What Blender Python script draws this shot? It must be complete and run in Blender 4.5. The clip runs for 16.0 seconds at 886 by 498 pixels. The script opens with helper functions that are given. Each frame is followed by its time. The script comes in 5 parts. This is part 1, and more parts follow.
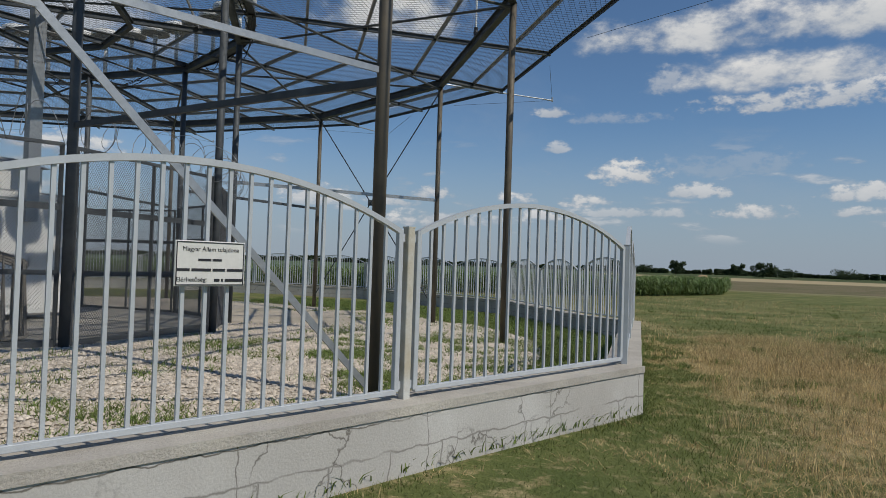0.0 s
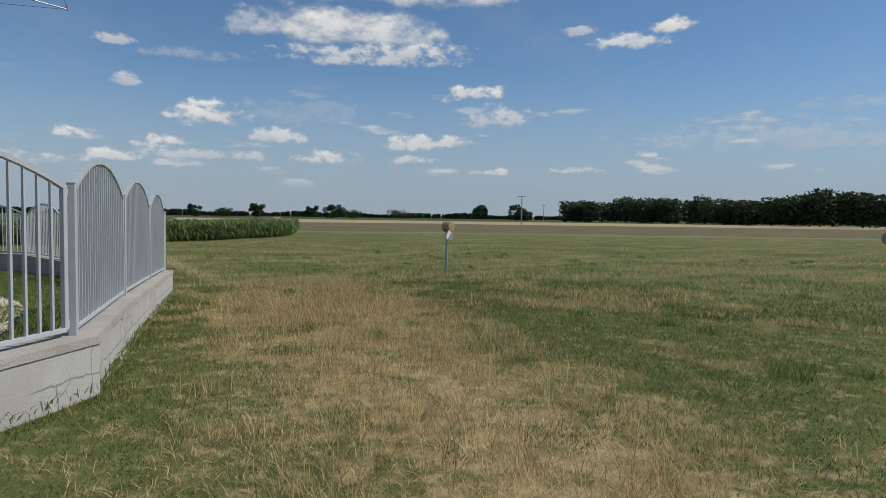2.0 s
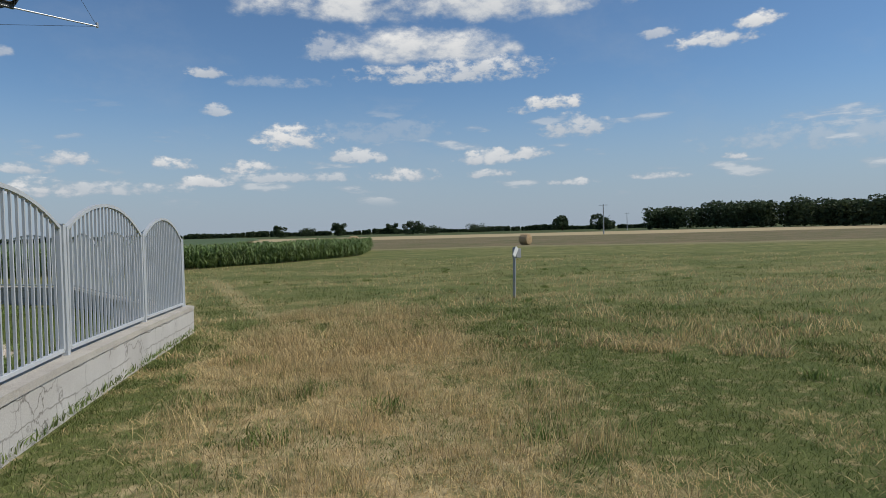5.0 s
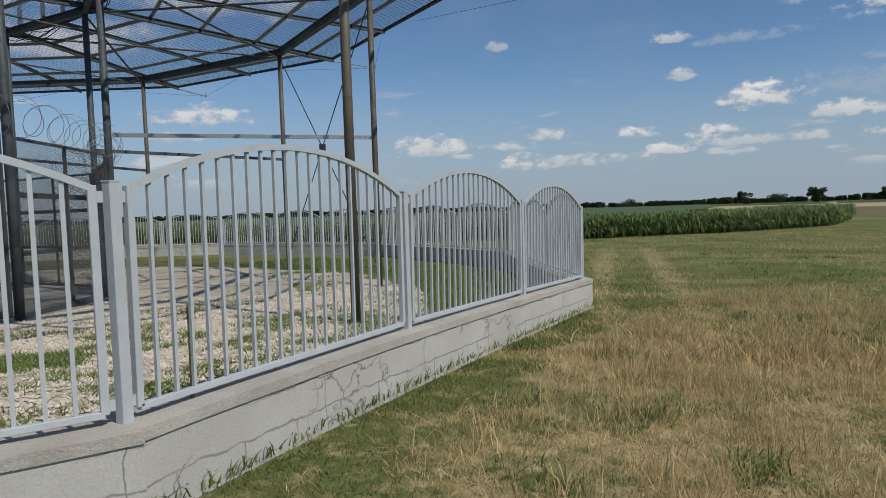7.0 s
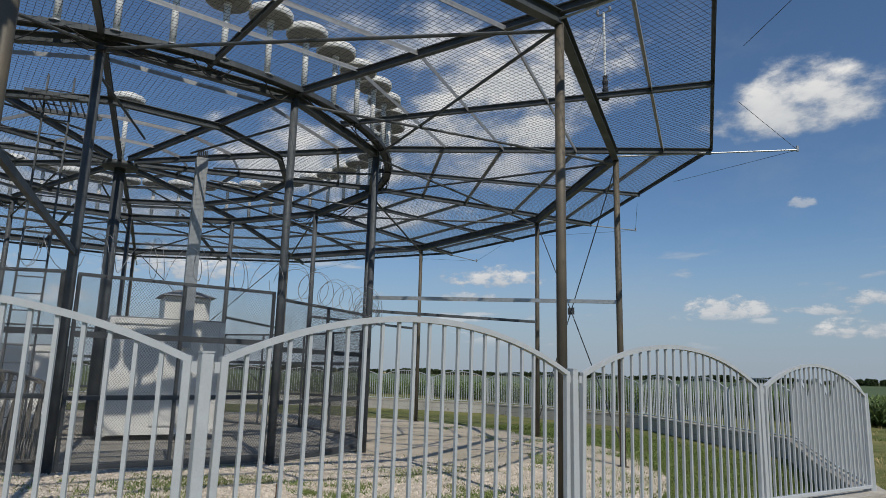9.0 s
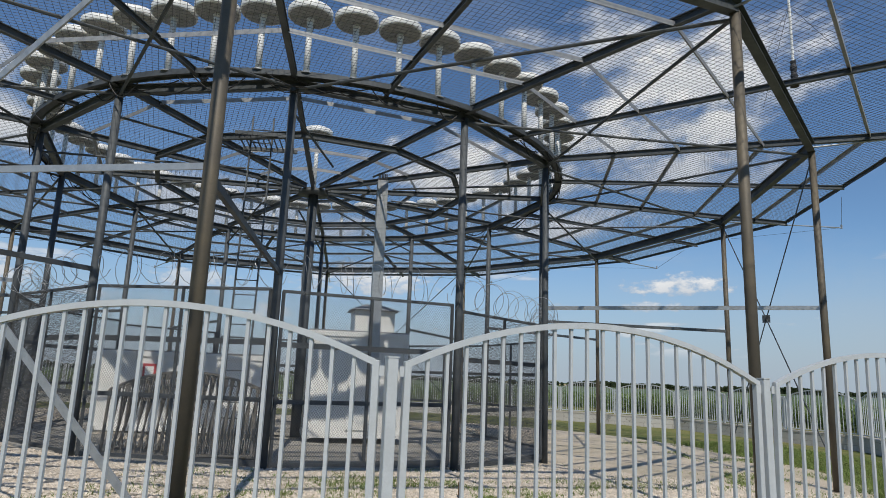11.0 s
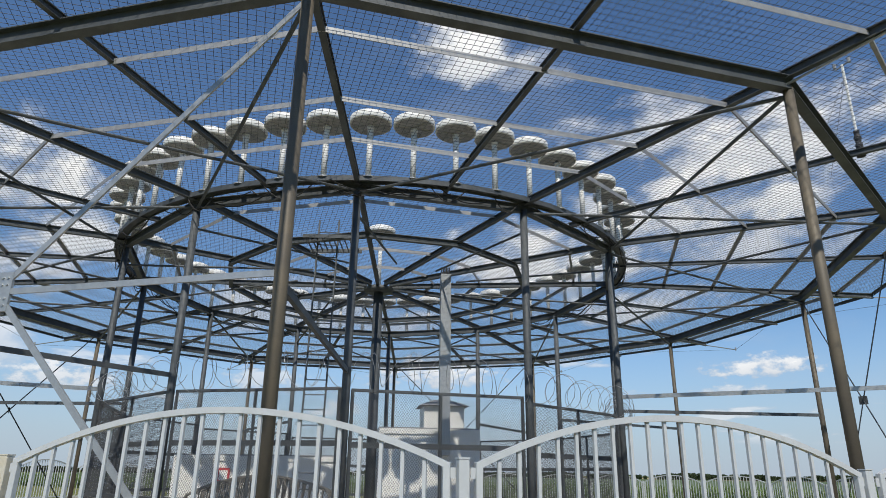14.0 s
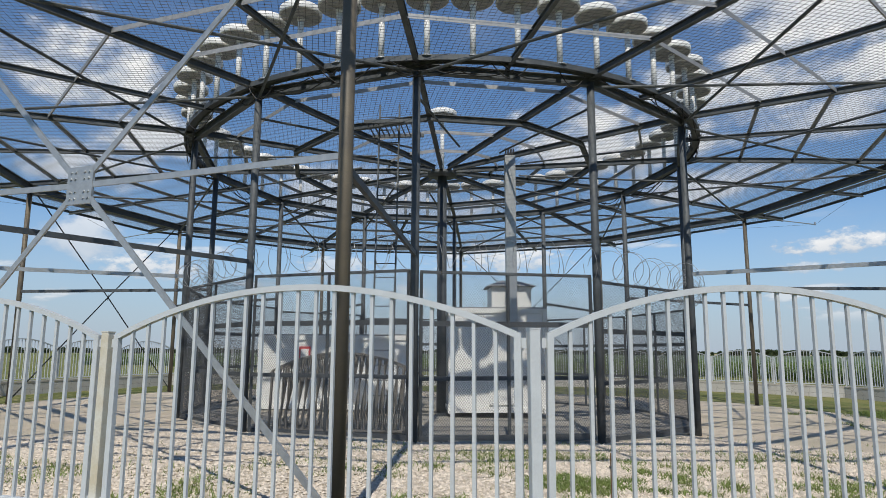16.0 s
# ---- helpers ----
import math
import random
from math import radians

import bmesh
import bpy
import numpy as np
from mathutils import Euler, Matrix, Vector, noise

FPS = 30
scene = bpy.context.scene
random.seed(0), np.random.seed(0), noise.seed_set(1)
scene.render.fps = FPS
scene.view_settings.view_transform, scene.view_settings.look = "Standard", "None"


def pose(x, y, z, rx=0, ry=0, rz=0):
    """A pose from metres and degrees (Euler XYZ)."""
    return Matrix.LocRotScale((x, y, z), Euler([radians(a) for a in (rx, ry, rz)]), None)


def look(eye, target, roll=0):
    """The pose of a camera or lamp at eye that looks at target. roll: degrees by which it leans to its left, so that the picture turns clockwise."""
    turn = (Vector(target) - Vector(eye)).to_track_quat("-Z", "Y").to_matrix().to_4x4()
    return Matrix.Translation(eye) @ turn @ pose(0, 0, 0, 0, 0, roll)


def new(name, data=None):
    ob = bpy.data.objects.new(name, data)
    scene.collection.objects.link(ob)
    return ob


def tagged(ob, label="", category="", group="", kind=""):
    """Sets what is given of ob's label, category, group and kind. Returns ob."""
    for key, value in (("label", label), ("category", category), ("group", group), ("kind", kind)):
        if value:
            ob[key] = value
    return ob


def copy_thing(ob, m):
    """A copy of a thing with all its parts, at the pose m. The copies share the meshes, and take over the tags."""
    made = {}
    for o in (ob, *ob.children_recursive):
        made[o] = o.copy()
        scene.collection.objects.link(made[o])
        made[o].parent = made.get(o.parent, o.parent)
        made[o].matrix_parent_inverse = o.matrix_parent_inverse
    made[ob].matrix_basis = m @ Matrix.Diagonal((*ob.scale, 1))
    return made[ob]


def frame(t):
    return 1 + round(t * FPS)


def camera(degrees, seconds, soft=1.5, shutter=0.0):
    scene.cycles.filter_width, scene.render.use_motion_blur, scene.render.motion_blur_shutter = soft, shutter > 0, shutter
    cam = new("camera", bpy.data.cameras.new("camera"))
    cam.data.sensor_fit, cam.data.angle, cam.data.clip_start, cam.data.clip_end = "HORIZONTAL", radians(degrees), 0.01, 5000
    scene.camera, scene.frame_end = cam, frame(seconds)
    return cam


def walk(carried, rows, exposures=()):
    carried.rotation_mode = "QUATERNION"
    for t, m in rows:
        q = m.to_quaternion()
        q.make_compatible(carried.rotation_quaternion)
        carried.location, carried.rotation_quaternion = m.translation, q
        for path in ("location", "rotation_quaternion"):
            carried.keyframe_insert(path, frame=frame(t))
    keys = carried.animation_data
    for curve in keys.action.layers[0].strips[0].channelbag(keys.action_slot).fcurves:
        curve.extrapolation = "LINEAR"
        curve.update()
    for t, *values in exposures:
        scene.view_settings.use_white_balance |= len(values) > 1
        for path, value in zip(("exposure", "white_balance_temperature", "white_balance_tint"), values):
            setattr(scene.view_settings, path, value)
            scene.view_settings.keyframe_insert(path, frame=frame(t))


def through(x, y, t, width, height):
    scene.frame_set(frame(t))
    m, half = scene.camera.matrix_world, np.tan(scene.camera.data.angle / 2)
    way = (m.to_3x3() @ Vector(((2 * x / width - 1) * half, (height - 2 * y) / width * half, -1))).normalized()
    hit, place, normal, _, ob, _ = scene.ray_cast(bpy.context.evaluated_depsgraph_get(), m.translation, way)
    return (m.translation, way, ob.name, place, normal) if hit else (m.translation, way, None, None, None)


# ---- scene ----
# camera: seconds, eye, target, roll
cam = camera(68.3, 16.0, soft=0.8)
PATH = [
    (0, (0.031, -0.129, 1.39), (0.009, 1.871, 1.433), 1.9),
    (0.5, (0.323, 0.026, 1.419), (0.492, 2.019, 1.455), 1.1),
    (1, (0.591, 0.234, 1.433), (1.012, 2.189, 1.444), 1.4),
    (1.5, (0.887, 0.471, 1.406), (1.881, 2.205, 1.327), 1.8),
    (2, (1.262, 0.629, 1.416), (2.405, 2.267, 1.315), 0.8),
    (2.5, (1.477, 0.865, 1.44), (2.634, 2.494, 1.361), 0.0),
    (3, (1.719, 1.108, 1.449), (2.91, 2.713, 1.377), -0.2),
    (3.5, (2.052, 1.393, 1.475), (3.146, 3.067, 1.433), -0.9),
    (3.7, (2.138, 1.506, 1.466), (3.186, 3.209, 1.413), -1.2),
    (5.8, (3.367, 2.838, 1.472), (4.08, 4.707, 1.443), -0.9),
    (6, (3.483, 2.993, 1.451), (3.857, 4.957, 1.412), -1.5),
    (6.5, (3.644, 3.324, 1.444), (3.375, 5.303, 1.337), -0.5),
    (7, (3.96, 3.615, 1.442), (3.575, 5.574, 1.322), -1.8),
    (7.5, (4.243, 3.929, 1.448), (3.789, 5.86, 1.196), -2.7),
    (8, (4.377, 4.211, 1.502), (3.781, 6.116, 1.381), -1.7),
    (8.5, (4.534, 4.382, 1.545), (3.392, 6.013, 1.726), -0.2),
    (8.7, (4.594, 4.407, 1.566), (3.475, 6.033, 1.889), 0.9),
    (10.8, (4.728, 4.365, 1.518), (3.236, 5.639, 1.905), 2.5),
    (11, (4.743, 4.346, 1.527), (3.218, 5.58, 1.915), 2.1),
    (11.5, (4.726, 4.348, 1.523), (3.113, 5.462, 1.918), 1.1),
    (12, (4.745, 4.341, 1.529), (3.063, 5.342, 1.939), 0.9),
    (12.5, (4.755, 4.347, 1.531), (3.078, 5.325, 2.013), 0.4),
    (13, (4.77, 4.342, 1.532), (3.121, 5.332, 2.082), 0.4),
    (13.5, (4.767, 4.324, 1.536), (3.137, 5.314, 2.138), 0.9),
    (14, (4.795, 4.315, 1.551), (3.209, 5.345, 2.201), 0.7),
    (14.5, (4.782, 4.308, 1.562), (3.203, 5.324, 2.251), 1.1),
    (15, (4.769, 4.31, 1.54), (3.15, 5.267, 2.22), 1.6),
    (15.5, (4.744, 4.326, 1.519), (3.04, 5.256, 1.999), 1.1),
    (16, (4.716, 4.345, 1.508), (2.96, 5.253, 1.818), 0.2),
]
walk(cam, [(t, look(eye, target, roll)) for t, eye, target, roll in PATH],
     exposures=[(0, -0.5), (1.0, -0.56), (1.5, -0.54), (2.3, -0.28), (3.2, -0.22), (5.0, -0.3), (7.0, -0.40), (8.5, -0.42), (11.0, -0.15), (12.5, -0.05), (14.5, 0.05), (16.0, 0.0)])

# ---- light ----
SUN_TO = Vector((0.86, -0.515, 0)).normalized()
SUN_EL = radians(50)
sun_data = bpy.data.lights.new("sun", "SUN")
sun_data.energy, sun_data.angle, sun_data.color = 4.1, radians(0.55), (1.0, 0.94, 0.84)
sun = new("sun", sun_data)
sun_dir = Vector((SUN_TO.x * math.cos(SUN_EL), SUN_TO.y * math.cos(SUN_EL), math.sin(SUN_EL)))
sun.matrix_world = look(sun_dir * 60, (0, 0, 0))

# clouds: azimuth from +y to the right, elevation, half width, half height (degrees), density
CLOUDS_NEAR = [(30.3, 18.8, 18.7, 2.2, 1.0), (25.9, 15.2, 8.1, 2.0, 1.0), (28.8, 13.4, 7.6, 1.4, 0.9), (17.9, 15.3, 1.6, 1.4, 0.6), (8.7, 13.1, 1.8, 0.6, 0.8), (13.7, 12.5, 3.7, 0.6, 0.4), (8.9, 10.1, 1.1, 0.6, 0.7), (14.9, 7.9, 3.1, 1.3, 1.0), (20.4, 6.4, 2.7, 0.8, 0.85), (11.6, 5.5, 2.4, 0.7, 0.95), (14.9, 4.7, 5.5, 0.6, 0.7), (7.9, 4.4, 1.9, 0.6, 0.95), (5.6, 5.8, 1.6, 0.6, 0.95), (24.8, 4.7, 3.1, 0.8, 0.95), (23.1, 8.4, 5.4, 1.3, 0.3)]
CLOUDS_EAST = [(32.1, 6.1, 3.1, 0.9, 0.9), (35.3, 6.4, 1.7, 0.7, 0.9), (31.7, 4.7, 2.4, 0.5, 0.8), (37.6, 10.5, 2.5, 0.8, 1.0), (35.1, 10.0, 1.3, 0.5, 0.9), (39.3, 8.3, 3.4, 1.2, 0.8), (46.0, 4.0, 2.3, 0.4, 0.85), (52.1, 5.3, 1.4, 0.4, 0.9), (39.2, 3.8, 1.8, 0.4, 0.8), (53.8, 15.3, 1.8, 0.8, 1.0), (50.9, 14.3, 3.1, 0.8, 0.9), (46.2, 15.3, 1.7, 0.5, 0.7), (62.4, 6.2, 11.3, 1.5, 0.42), (66.4, 8.6, 3.6, 0.8, 0.35)]
CLOUDS_WEST = [(-6.0, 20.7, 6.8, 3.2, 1.0), (-30.8, 8.2, 3.4, 0.9, 0.9), (-11.6, 5.6, 3.1, 0.9, 0.9), (-13.4, 4.8, 3.0, 0.5, 0.7), (-3.5, 3.7, 2.5, 0.9, 0.95), (-1.6, 6.0, 1.8, 0.7, 0.9), (-6.1, 13.5, 1.0, 0.5, 0.6), (-5.3, 5.3, 2.2, 0.4, 0.7)]
CLOUDS_LOW = [(-31.3, 7.9, 3.2, 0.9, 0.95), (-11.6, 5.3, 3.1, 1.0, 0.9), (-4.7, 5.2, 2.0, 0.5, 0.8), (-2.0, 5.9, 1.8, 0.5, 0.9), (-0.3, 3.8, 6.4, 0.7, 0.75), (-3.9, 3.8, 1.2, 0.7, 0.9), (5.9, 5.6, 1.5, 0.5, 0.9)]
CLOUDS_DECK = [(-38.0, 27.5, 8.0, 3.4, 0.8), (-30.0, 17.5, 9.0, 2.6, 0.8), (-92.4, 20.7, 6.0, 4.1, 1.0), (-86.7, 17.0, 5.7, 2.9, 0.9), (-92.4, 13.9, 4.5, 2.5, 0.8), (-28.2, 24.3, 10.5, 4.8, 0.95), (-34.4, 20.5, 11.5, 4.2, 0.95), (-47.3, 17.2, 10.4, 3.8, 0.95), (-30.9, 8.1, 4.2, 1.0, 0.9), (-33.0, 6.4, 3.4, 0.6, 0.7), (-57.9, 7.9, 5.2, 1.7, 0.9), (-86.5, 6.4, 3.9, 1.4, 0.85), (-91.7, 8.3, 2.9, 2.2, 0.7), (-68.6, 12.6, 11.1, 2.9, 0.65), (-39.8, 13.4, 7.7, 2.3, 0.8), (-72.1, 7.0, 3.9, 1.3, 0.7)]
CLOUDS_TOP = [(-54.6, 34.8, 6.6, 3.4, 1.0), (-48.9, 33.4, 4.1, 2.5, 0.45)]


def build_world():
    world = bpy.data.worlds.new("sky")
    scene.world = world
    world.use_nodes = True
    nt = world.node_tree
    nt.nodes.clear()
    N, L = nt.nodes.new, nt.links.new

    def math_node(op, a, b=None, clamp=False):
        n = N("ShaderNodeMath")
        n.operation, n.use_clamp = op, clamp
        for i, v in enumerate((a, b)):
            if v is None:
                continue
            if isinstance(v, (int, float)):
                n.inputs[i].default_value = v
            else:
                L(v, n.inputs[i])
        return n.outputs[0]

    sky = N("ShaderNodeTexSky")
    sky.sky_type, sky.sun_disc = "NISHITA", False
    sky.sun_elevation = SUN_EL
    sky.sun_rotation = math.atan2(SUN_TO.x, SUN_TO.y)
    sky.air_density, sky.dust_density, sky.ozone_density = 1.0, 0.05, 2.0
    tc = N("ShaderNodeTexCoord")
    sep = N("ShaderNodeSeparateXYZ")
    L(tc.outputs["Generated"], sep.inputs[0])
    az = math_node("MULTIPLY", math_node("ARCTAN2", sep.outputs[0], sep.outputs[1]), 180 / math.pi)
    el = math_node("MULTIPLY", math_node("ARCSINE", sep.outputs[2]), 180 / math.pi)
    def noise_at(vec, scale, detail, rough):
        n = N("ShaderNodeTexNoise")
        n.inputs["Scale"].default_value, n.inputs["Detail"].default_value, n.inputs["Roughness"].default_value = scale, detail, rough
        L(vec, n.inputs["Vector"])
        return n.outputs[0]

    def ramp(v, lo, hi):
        r = N("ShaderNodeMapRange")
        r.interpolation_type = "SMOOTHSTEP"
        r.inputs[1].default_value, r.inputs[2].default_value = lo, hi
        L(v, r.inputs[0])
        return r.outputs[0]

    # ragged, billowing edges
    stretch = N("ShaderNodeMapping")
    stretch.inputs["Scale"].default_value = (1, 1, 1.8)
    L(tc.outputs["Generated"], stretch.inputs[0])
    billow = noise_at(stretch.outputs[0], 13.0, 10.0, 0.60)
    ragged = math_node("MULTIPLY", math_node("SUBTRACT", billow, 0.475), 5.0)
    crumbs = noise_at(stretch.outputs[0], 44.0, 6.0, 0.6)
    puffed = math_node("ADD", math_node("MULTIPLY", ragged, 0.45), math_node("MULTIPLY", math_node("SUBTRACT", crumbs, 0.5), 5.0))
    cover, top = None, None
    for a0, e0, wa, he, dens in CLOUDS_NEAR + CLOUDS_EAST + CLOUDS_WEST + CLOUDS_LOW + CLOUDS_DECK + CLOUDS_TOP:
        da = math_node("DIVIDE", math_node("SUBTRACT", az, float(a0)), float(wa))
        de = math_node("DIVIDE", math_node("SUBTRACT", el, float(e0)), float(he))
        flat = math_node("MAXIMUM", de, math_node("MULTIPLY", de, -1.7))
        r2 = math_node("ADD", math_node("MULTIPLY", da, da), math_node("MULTIPLY", flat, flat))
        body = math_node("ADD", math_node("SUBTRACT", 1.0, r2), puffed if he < 2 else ragged)
        m = math_node("MULTIPLY", ramp(body, -0.3, 1.2), float(dens))
        shade = math_node("MULTIPLY", m, math_node("ADD", math_node("MULTIPLY", de, 0.4), math_node("MULTIPLY", billow, 1.1), True))
        cover = m if cover is None else math_node("MAXIMUM", cover, m)
        top = shade if top is None else math_node("MAXIMUM", top, shade)
    # rows of small fair-weather cumulus low over the horizon
    comb = N("ShaderNodeCombineXYZ")
    L(math_node("MULTIPLY", az, 0.16), comb.inputs[0])
    L(math_node("MULTIPLY", el, 0.62), comb.inputs[1])
    comb.inputs[2].default_value = 3.7
    small = noise_at(comb.outputs[0], 1.0, 6.0, 0.52)
    band = math_node("MULTIPLY", ramp(el, 1.8, 3.2), math_node("SUBTRACT", 1.0, ramp(el, 8.0, 12.0)))
    puffs = math_node("MULTIPLY", math_node("MULTIPLY", ramp(small, 0.575, 0.69), band), 0.6)
    cover = math_node("MAXIMUM", cover, puffs)
    top = math_node("MAXIMUM", top, math_node("MULTIPLY", puffs, ramp(small, 0.55, 0.70)))
    # thin veil
    veil = math_node("MULTIPLY", ramp(noise_at(stretch.outputs[0], 3.0, 8.0, 0.65), 0.48, 0.75), 0.2)
    cover = math_node("MAXIMUM", cover, veil)
    tint = N("ShaderNodeMix")
    tint.data_type, tint.blend_type = "RGBA", "MULTIPLY"
    tint.inputs["Factor"].default_value = 1.0
    tint.inputs["B"].default_value = (0.80, 0.98, 1.14, 1)
    L(sky.outputs[0], tint.inputs["A"])
    haze = N("ShaderNodeMix")
    haze.data_type = "RGBA"
    haze.inputs["B"].default_value = (3.8, 4.6, 5.75, 1)
    L(tint.outputs["Result"], haze.inputs["A"])
    L(math_node("MULTIPLY", math_node("SUBTRACT", 1.0, ramp(el, -1.0, 13.0)), 0.92), haze.inputs["Factor"])
    white = N("ShaderNodeMix")
    white.data_type = "RGBA"
    white.inputs["A"].default_value, white.inputs["B"].default_value = (4.8, 5.4, 6.2, 1), (10.2, 10.1, 9.9, 1)
    L(top, white.inputs["Factor"])
    mix = N("ShaderNodeMix")
    mix.data_type = "RGBA"
    L(cover, mix.inputs["Factor"])
    L(haze.outputs["Result"], mix.inputs["A"])
    L(white.outputs["Result"], mix.inputs["B"])
    bg = N("ShaderNodeBackground")
    bg.inputs["Strength"].default_value = 0.1
    L(mix.outputs["Result"], bg.inputs[0])
    out = N("ShaderNodeOutputWorld")
    L(bg.outputs[0], out.inputs[0])


build_world()


# ---- materials ----
def material(name, base, rough=0.6, metal=0.0, second=None, scale=6.0, amount=0.5, fine=60.0, fine_amount=0.15, bump=0.0, bump_scale=40.0, third=None, third_scale=1.2, island=0.0, spec=0.4, through=0.0):
    """Two scales of colour variation, fine grain and relief."""
    m = bpy.data.materials.new(name)
    m.use_nodes = True
    nt = m.node_tree
    N, L = nt.nodes.new, nt.links.new
    b = nt.nodes["Principled BSDF"]
    b.inputs["Roughness"].default_value, b.inputs["Metallic"].default_value = rough, metal
    b.inputs["Specular IOR Level"].default_value = spec
    tc = N("ShaderNodeTexCoord")
    geo = N("ShaderNodeNewGeometry")

    def noise_tex(sc, detail=5.0, lo=0.35, hi=0.65):
        n = N("ShaderNodeTexNoise")
        n.inputs["Scale"].default_value, n.inputs["Detail"].default_value, n.inputs["Roughness"].default_value = sc, detail, 0.6
        L(geo.outputs["Position"], n.inputs["Vector"])
        r = N("ShaderNodeMapRange")
        r.inputs[1].default_value, r.inputs[2].default_value = lo, hi
        L(n.outputs[0], r.inputs[0])
        return r.outputs[0]

    def mix(a, bcol, f, k=1.0):
        x = N("ShaderNodeMix")
        x.data_type = "RGBA"
        if k != 1.0:
            mm = N("ShaderNodeMath")
            mm.operation = "MULTIPLY"
            mm.inputs[1].default_value = k
            L(f, mm.inputs[0])
            f = mm.outputs[0]
        L(f, x.inputs["Factor"])
        for s, v in (("A", a), ("B", bcol)):
            if isinstance(v, tuple):
                x.inputs[s].default_value = (*v, 1)
            else:
                L(v, x.inputs[s])
        return x.outputs["Result"]

    second = second or tuple(c * 0.75 for c in base)
    col = mix(base, second, noise_tex(scale), amount)
    if third:
        col = mix(col, third, noise_tex(third_scale, 6.0, 0.45, 0.68), 0.8)
    if fine_amount:
        col = mix(col, tuple(c * 0.45 for c in base), noise_tex(fine, 3.0, 0.4, 0.75), fine_amount)
    if island:
        hsv = N("ShaderNodeHueSaturation")
        r = N("ShaderNodeMapRange")
        r.inputs[3].default_value, r.inputs[4].default_value = 1 - island, 1 + island
        L(geo.outputs["Random Per Island"], r.inputs[0])
        L(r.outputs[0], hsv.inputs["Value"])
        L(col, hsv.inputs["Color"])
        col = hsv.outputs[0]
    L(col, b.inputs["Base Color"])
    if bump:
        bp = N("ShaderNodeBump")
        bp.inputs["Strength"].default_value, bp.inputs["Distance"].default_value = bump, 0.02
        L(noise_tex(bump_scale, 6.0, 0.2, 0.8), bp.inputs["Height"])
        L(bp.outputs[0], b.inputs["Normal"])
    if through:
        tr = N("ShaderNodeBsdfTranslucent")
        L(col, tr.inputs["Color"])
        ms = N("ShaderNodeMixShader")
        ms.inputs[0].default_value = through
        L(b.outputs[0], ms.inputs[1])
        L(tr.outputs[0], ms.inputs[2])
        L(ms.outputs[0], nt.nodes["Material Output"].inputs["Surface"])
    return m


M_FENCE = material("fence_paint", (0.53, 0.56, 0.575), 0.42, 0.05, (0.45, 0.475, 0.49), 9, 0.6, 120, 0.18, 0.05)
M_POST_OLD = material("weathered_post", (0.60, 0.60, 0.55), 0.6, 0.0, (0.45, 0.36, 0.20), 5, 0.6, 80, 0.2, 0.1)
M_BROWN = material("brown_pipe", (0.125, 0.108, 0.082), 0.6, 0.15, (0.095, 0.085, 0.07), 3, 0.7, 90, 0.25, 0.08, third=(0.175, 0.145, 0.10), third_scale=1.7)
M_STEEL = material("dull_steel", (0.085, 0.098, 0.108), 0.6, 0.2, (0.065, 0.07, 0.075), 4, 0.7, 90, 0.25, 0.08, third=(0.13, 0.142, 0.15), third_scale=2.1)
M_GALV = material("galvanised_steel", (0.42, 0.44, 0.45), 0.42, 0.5, (0.31, 0.33, 0.345), 14, 0.7, 90, 0.2, 0.06)
M_WIRE = material("mesh_wire", (0.10, 0.105, 0.11), 0.5, 0.5, fine_amount=0)
M_PURLIN = material("dull_galvanised", (0.40, 0.41, 0.415), 0.5, 0.3, (0.28, 0.285, 0.29), 9, 0.7, 90, 0.25, 0.06)
M_SPARE = material("old_railing", (0.26, 0.245, 0.22), 0.6, 0.2, (0.17, 0.155, 0.13), 5, 0.7, 60, 0.3)
M_RAZOR = material("razor_wire", (0.38, 0.39, 0.40), 0.4, 0.6, fine_amount=0)
M_EXP = material("expanded_metal", (0.115, 0.12, 0.125), 0.6, 0.2, fine_amount=0.1)
M_WHITE = material("white_paint", (0.80, 0.80, 0.77), 0.4, 0.0, (0.70, 0.69, 0.65), 2.5, 0.5, 45, 0.08, 0.04)
M_DISC = material("white_plastic_cover", (0.78, 0.78, 0.75), 0.45, 0.0, (0.68, 0.67, 0.62), 4, 0.6, 30, 0.12, 0.05)
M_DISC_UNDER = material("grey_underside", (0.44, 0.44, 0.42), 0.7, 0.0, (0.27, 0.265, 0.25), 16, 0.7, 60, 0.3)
M_DARK = material("dark_rubber", (0.03, 0.03, 0.032), 0.6)
M_GREY = material("grey_paint", (0.30, 0.31, 0.32), 0.5, 0.1, (0.24, 0.25, 0.26), 3, 0.6)
M_RED = material("red_print", (0.55, 0.06, 0.07), 0.5)
M_SIGN = material("sign_white", (0.75, 0.74, 0.69), 0.45, 0.0, (0.66, 0.65, 0.60), 6, 0.5)
M_INK = material("black_ink", (0.03, 0.03, 0.035), 0.5)
M_WEED = material("weed_leaves", (0.18, 0.255, 0.07), 0.6, 0.0, (0.22, 0.24, 0.08), 1.5, 0.6, 20, 0.1, island=0.35, spec=0.2, through=0.3)
# leaf green lightened in the base colour, in place of haze over distance
M_LEAF = material("hazed_tree_leaves", (0.075, 0.105, 0.05), 0.65, 0.0, (0.03, 0.05, 0.018), 0.25, 0.7, 3, 0.2, island=0.35, spec=0.2, through=0.2)
M_BARK = material("bark", (0.10, 0.075, 0.05), 0.85, 0.0, (0.06, 0.045, 0.03), 4, 0.6)
